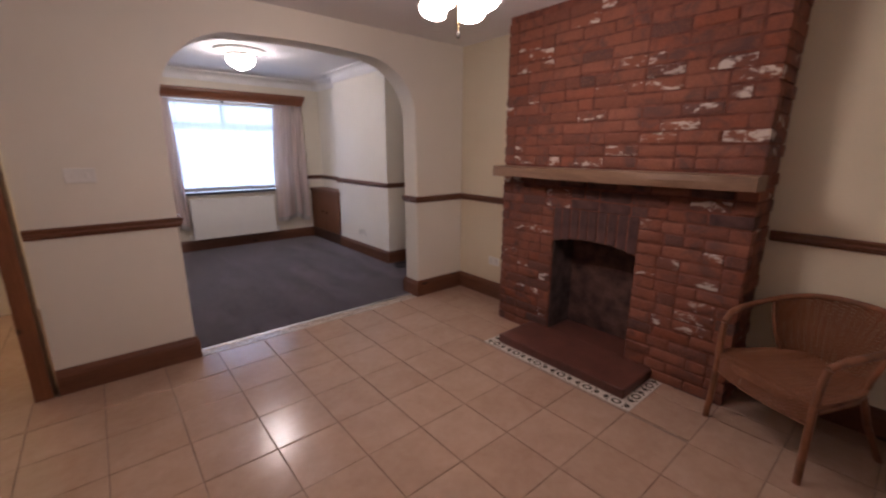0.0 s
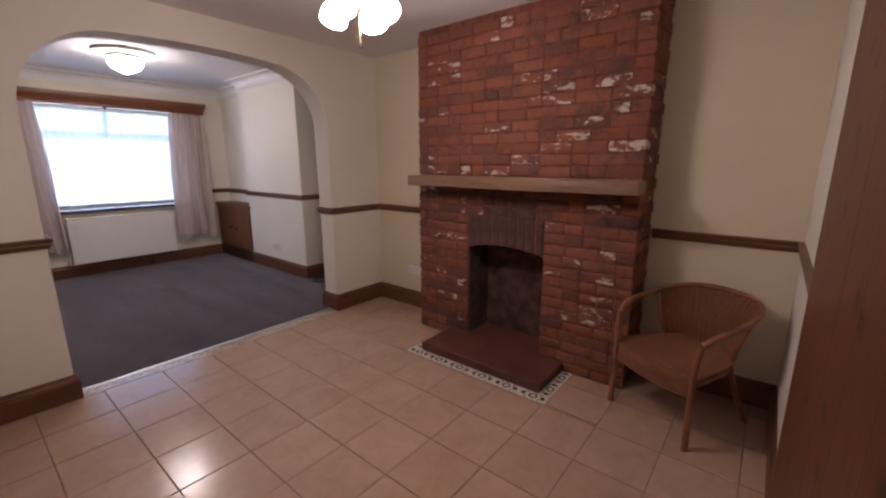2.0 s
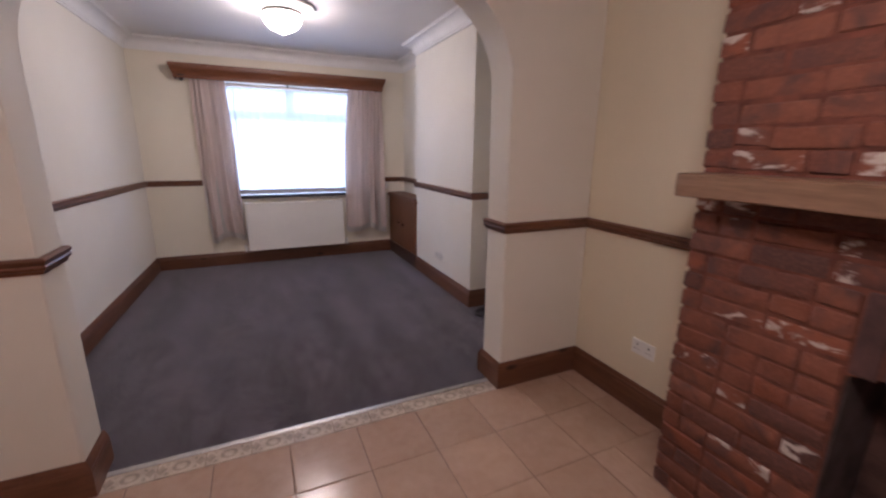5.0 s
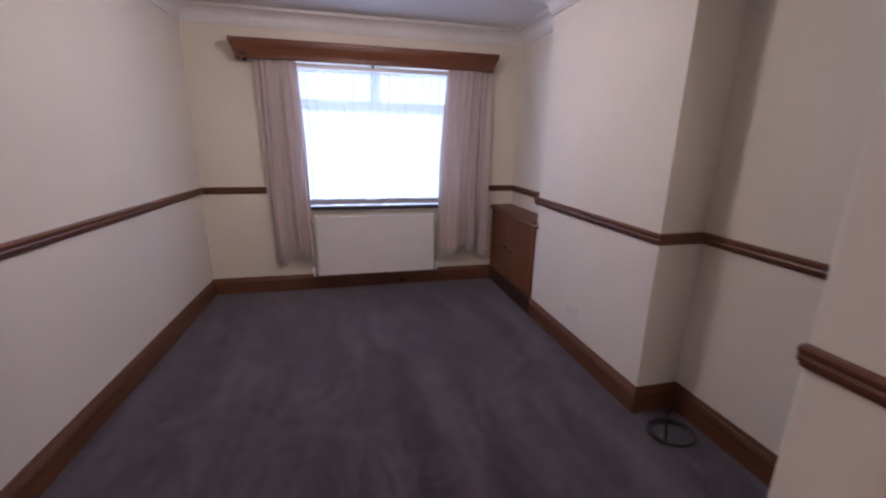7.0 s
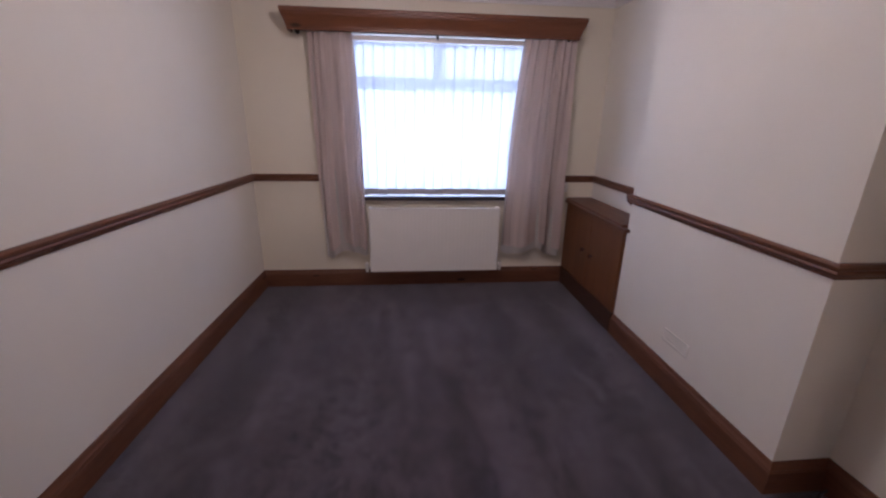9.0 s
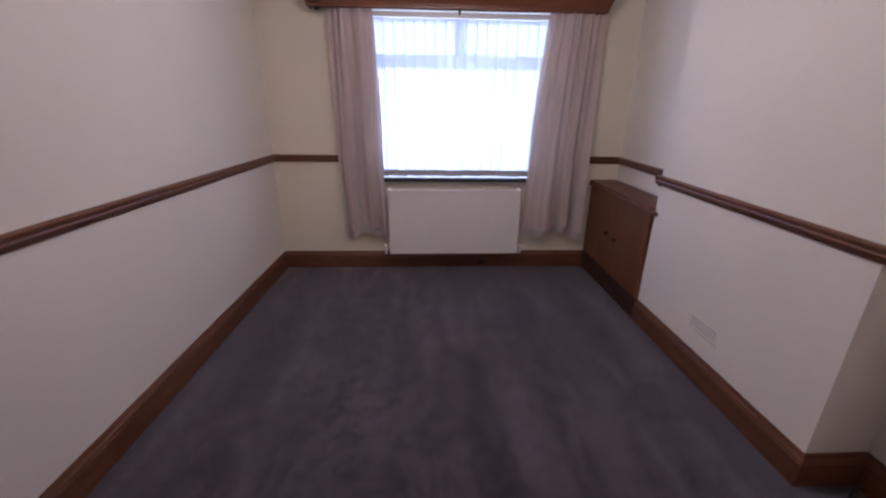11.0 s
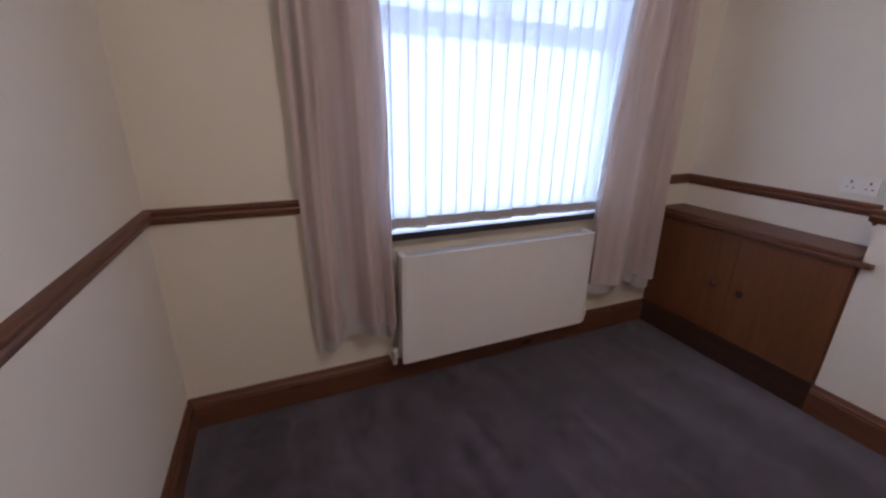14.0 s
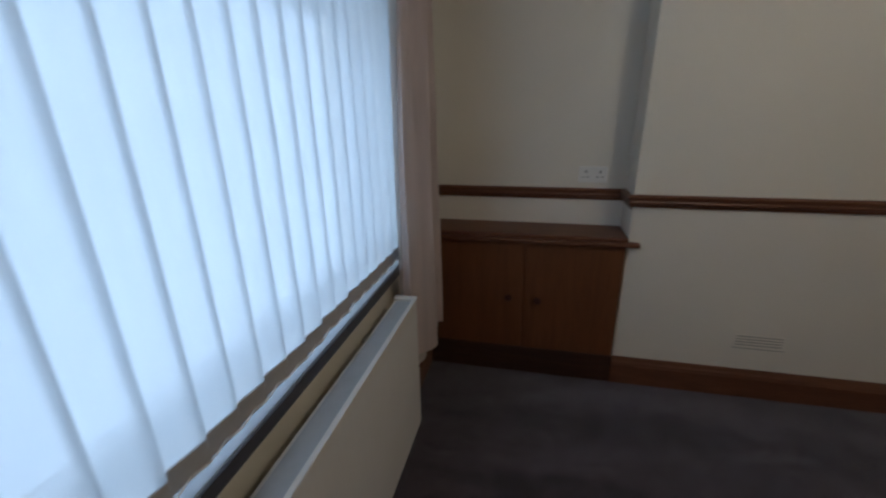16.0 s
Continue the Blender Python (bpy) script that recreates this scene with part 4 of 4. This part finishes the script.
# radiator
rad = thing("radiator", (1.692, 6.95, 0.0), "white ribbed panel radiator below the window", "radiator")
W, Z0, Z1 = 1.19, 0.188, 0.785
bm = bmesh.new()
pts = []
k = 32
for i in range(k):
    x0 = -W / 2 + 0.03 + (W - 0.06) * i / k
    d = (W - 0.06) / k
    pts += [(x0, 0.0), (x0 + d * 0.30, 0.0), (x0 + d * 0.50, 0.0003), (x0 + d * 0.80, 0.0003)]
pts = [(-W / 2, 0.004), (-W / 2 + 0.02, 0.0)] + pts + [(W / 2 - 0.02, 0.0), (W / 2, 0.004), (W / 2, 0.014), (-W / 2, 0.014)]
prism(bm, pts, lambda a, b, e: Vector((a, b, Z0 if e == 0 else Z1 - 0.012)))
part("front_panel", bm, M_WHITE, rad)
part("back_panel", boxed(-W / 2, W / 2, 0.076, 0.088, Z0, Z1 - 0.012, bevel=0.003), M_WHITE, rad)
for sx in (-1, 1):
    part("side_panel", boxed(min(sx * W / 2, sx * (W / 2 - 0.006)), max(sx * W / 2, sx * (W / 2 - 0.006)), 0.015, 0.075, Z0 + 0.02, Z1 - 0.010, bevel=0.002), M_WHITE, rad)
    part("end_cap", boxed(min(sx * (W / 2 + 0.001), sx * (W / 2 - 0.03)), max(sx * (W / 2 + 0.001), sx * (W / 2 - 0.03)), -0.001, 0.090, Z1 - 0.011, Z1 + 0.002, bevel=0.004), M_WHITE, rad)
part("top_grille", boxed(-W / 2 + 0.031, W / 2 - 0.031, 0.015, 0.075, Z1 - 0.012, Z1 - 0.006, bevel=0.002), M_RADTOP, rad, "pressed steel top grille, greyed for the window reflection")
part("top_lip", boxed(-W / 2 + 0.031, W / 2 - 0.031, -0.002, 0.0145, Z1 - 0.0115, Z1 + 0.001, bevel=0.003), M_WHITE, rad)
for sx in (-1, 1):
    x = sx * (W / 2 + 0.035)
    part("pipe", tube(bmesh.new(), [(x, 0.045, 0.215), (x, 0.045, 0.185), (x, 0.07, 0.176), (x, 0.148, 0.176)], 0.0075, 10), M_WHITE, rad, "white painted copper pipe", True)
    v = part("valve", turned(bmesh.new(), [(0.0, 0.175), (0.013, 0.175), (0.013, 0.205), (0.018, 0.212), (0.018, 0.255), (0.012, 0.262), (0.0, 0.263)], (x, 0.045, 0), 16), M_PLASTIC, rad, "white radiator valve", True)
    part("valve_arm", tube(bmesh.new(), [(x, 0.045, 0.213), (sx * (W / 2 - 0.004), 0.045, 0.213)], 0.009, 10), M_METAL, rad, smooth=True)
for x in (-0.4, 0.4):
    part("wall_bracket", boxed(x - 0.02, x + 0.02, 0.089, 0.199, 0.30, 0.70), M_WHITE, rad)

# alcove cabinet
cab = thing("alcove_cabinet", (2.975, 6.58, 0.0), "low varnished pine cupboard with two doors in the alcove", "cabinet")
part("body", boxed(0.020, ALCOVE - 2.975, -0.536, 0.518, 0.0, 0.838), M_CABINET, cab)
part("kick_board", boxed(-0.004, 0.019, -0.536, 0.518, 0.005, 0.168, bevel=0.003), M_KICK, cab, "stained pine skirting across the cupboard, darkened as shade")
part("top", boxed(-0.018, ALCOVE - 2.975, -0.536, 0.518, 0.839, 0.861, bevel=0.005), M_WOODY, cab, "brown stained cupboard top")
part("top_lip", boxed(-0.026, 0.014, -0.590, 0.518, 0.815, 0.8385, bevel=0.005), M_WOODY, cab, "brown stained moulded edge")
for y0, y1, ky, kz in ((-0.530, -0.0362, -0.110, 0.482), (-0.0338, 0.512, 0.046, 0.490)):
    d = part("door", boxed(-0.001, 0.0185, y0, y1, 0.172, 0.809, bevel=0.002), M_CABINET, cab)
    kn = bmesh.new()
    turned(kn, [(0.0, 0.0), (0.010, 0.0), (0.009, 0.010), (0.019, 0.018), (0.020, 0.025), (0.013, 0.032), (0.0, 0.033)], segments=16)
    knob = part("knob", kn, M_KNOB, d, "dark red turned wooden knob", True)
    knob.matrix_basis = Matrix.Translation((-0.001, ky, kz)) @ Matrix.Rotation(radians(-90), 4, "Y")

# loose cable on the carpet
cable = thing("cable", (3.07, 4.42, 0.008), "coiled black aerial cable lying on the carpet", "cable")
pts = []
for i in range(60):
    a = 2 * math.pi * 1.6 * i / 59
    r = 0.085 + 0.030 * i / 59
    pts.append((r * math.cos(a) * 1.15, r * math.sin(a), 0.004 + 0.006 * i / 59))
pts += [(0.10, 0.14, 0.005), (0.15, 0.17, 0.008), (0.185, 0.17, 0.03)]
part("lead", tube(bmesh.new(), pts, 0.0055, 7), M_CABLE, cable, smooth=True)

# threshold strip
strip = tagged(new("threshold_strip", mesh_of(prism(bmesh.new(), [(0.0, 0.0), (0.004, 0.005), (0.016, 0.007), (0.028, 0.005), (0.032, 0.0)], lambda a, b, e: Vector((JAMB_L + 0.023 if e == 0 else JAMB_R - 0.023, 3.462 + a, b))), "threshold_strip", M_METAL)), "thin aluminium strip between carpet and tiles", kind="structure")

# ---- floor tiles ----
PITCH = 0.335
rng = random.Random(21)
tile_meshes = []
for i in range(5):
    bm = boxed(-0.1652, 0.1652, -0.1652, 0.1652, -0.008, 0.0, bevel=0.003, seg=2)
    for v in bm.verts:
        if v.co.z > -0.004:
            v.co.z += rng.uniform(-0.0004, 0.0004)
    tile_meshes.append(mesh_of(bm, "tile", M_TILE))


def lay_tile(x0, x1, y0, y1):
    """One tile, cut to the part of its square that is free."""
    if x1 - x0 < 0.03 or y1 - y0 < 0.03:
        return
    ob = new("tile", rng.choice(tile_meshes))
    ob.parent = floor
    ob.location = ((x0 + x1) / 2, (y0 + y1) / 2, rng.uniform(-0.0006, 0.0006))
    ob.scale = ((x1 - x0 - 0.0046) / 0.3304, (y1 - y0 - 0.0027) / 0.3304, 1)


EDGE_Y = 3.358
for i in range(-7, 8):
    for j in range(0, 14):
        x0, x1 = 0.622 + PITCH * i, 0.622 + PITCH * (i + 1)
        y1, y0 = EDGE_Y - PITCH * j, EDGE_Y - PITCH * (j + 1)
        x0, x1, y0 = max(x0, LEFT_1), min(x1, RIGHT_1), max(y0, FAR_BACK)
        if x0 > RIGHT_1 - 0.02 or (x0 >= 0.60 and y1 < BACK_1 - 0.02):
            continue
        if x0 > 0.55:
            y0 = max(y0, BACK_1)
        if y1 > ST0 and y0 < ST1 and x1 > FACE:
            lay_tile(x0, FACE, max(y0, 2.195), y1)
            if y0 < 1.0:
                lay_tile(x0, FACE, y0, min(y1, 1.005))
            if x1 > FACE and y1 > ST1:
                lay_tile(FACE, x1, max(y0, ST1), y1)
            if x1 > FACE and y0 < ST0:
                lay_tile(FACE, x1, y0, min(y1, ST0))
        elif x1 > 2.32 and y1 > 1.005 and y0 < 2.195:
            lay_tile(x0, min(x1, 2.32), max(y0, 1.005) if y0 > 0.9 else y0, y1)
            if y1 > 2.195:
                lay_tile(2.32, x1, max(y0, 2.195), y1)
            if y0 < 1.005:
                lay_tile(2.32, x1, y0, 1.005)
        else:
            lay_tile(x0, x1, y0, y1)
for i in range(5):
    for j in range(7):
        lay_tile(max(LEFT_1, -0.30 - PITCH * (i + 1)), -0.30 - PITCH * i, EDGE_Y + PITCH * j, min(5.4, EDGE_Y + PITCH * (j + 1)))


# patterned border tiles
def border_mesh(w, h, mat):
    return mesh_of(boxed(-w / 2, w / 2, -h / 2, h / 2, -0.008, 0.0005, bevel=0.0015, seg=1), "border_tile", mat)


def motif_mesh(h, mat):
    bm = bmesh.new()
    r1, r0 = h * 0.33, h * 0.19
    for i in range(12):
        a, b = 2 * math.pi * i / 12, 2 * math.pi * (i + 1) / 12
        vs = [bm.verts.new((r * math.cos(q) * 1.15, r * math.sin(q), 0.0011)) for r, q in ((r0, a), (r1, a), (r1, b), (r0, b))]
        bm.faces.new(vs)
    for sx in (-1, 1):
        for pts in (((0.55, 0.0), (0.80, 0.30), (1.02, 0.0), (0.80, -0.30)), ((0.44, 0.34), (0.66, 0.40), (0.60, 0.18)), ((0.44, -0.34), (0.66, -0.40), (0.60, -0.18))):
            bm.faces.new([bm.verts.new((sx * px * h, py * h, 0.0011)) for px, py in pts])
    got = bmesh.ops.extrude_face_region(bm, geom=list(bm.faces))
    for v in got["geom"]:
        if isinstance(v, bmesh.types.BMVert):
            v.co.z -= 0.0008
    return mesh_of(bm, "motif", mat)


def border_run(x, y, n, w, h, turn, base=M_BORDER, ink=M_MOTIF):
    plate_mesh, motif = border_mesh(w - 0.003, h - 0.003, base), motif_mesh(h, ink)
    for i in range(n):
        d = Matrix.Rotation(radians(turn), 4, "Z") @ Vector((w * (i + 0.5), 0, 0))
        ob = new("border_tile", plate_mesh)
        ob.parent = floor
        ob.matrix_basis = pose(x + d.x, y + d.y, 0.0, 0, 0, turn)
        mo = new("motif", motif)
        mo.parent = ob


border_run(JAMB_L + 0.022, 3.410, 10, (JAMB_R - JAMB_L - 0.044) / 10, 0.100, 0, M_STRIP, M_STRIPINK)
border_run(2.3625, 1.005, 6, 1.19 / 6, 0.085, 90)
border_run(2.406, 1.0475, 2, 0.190, 0.085, 0)
border_run(2.406, 2.1525, 2, 0.190, 0.085, 0)

all_bricks()
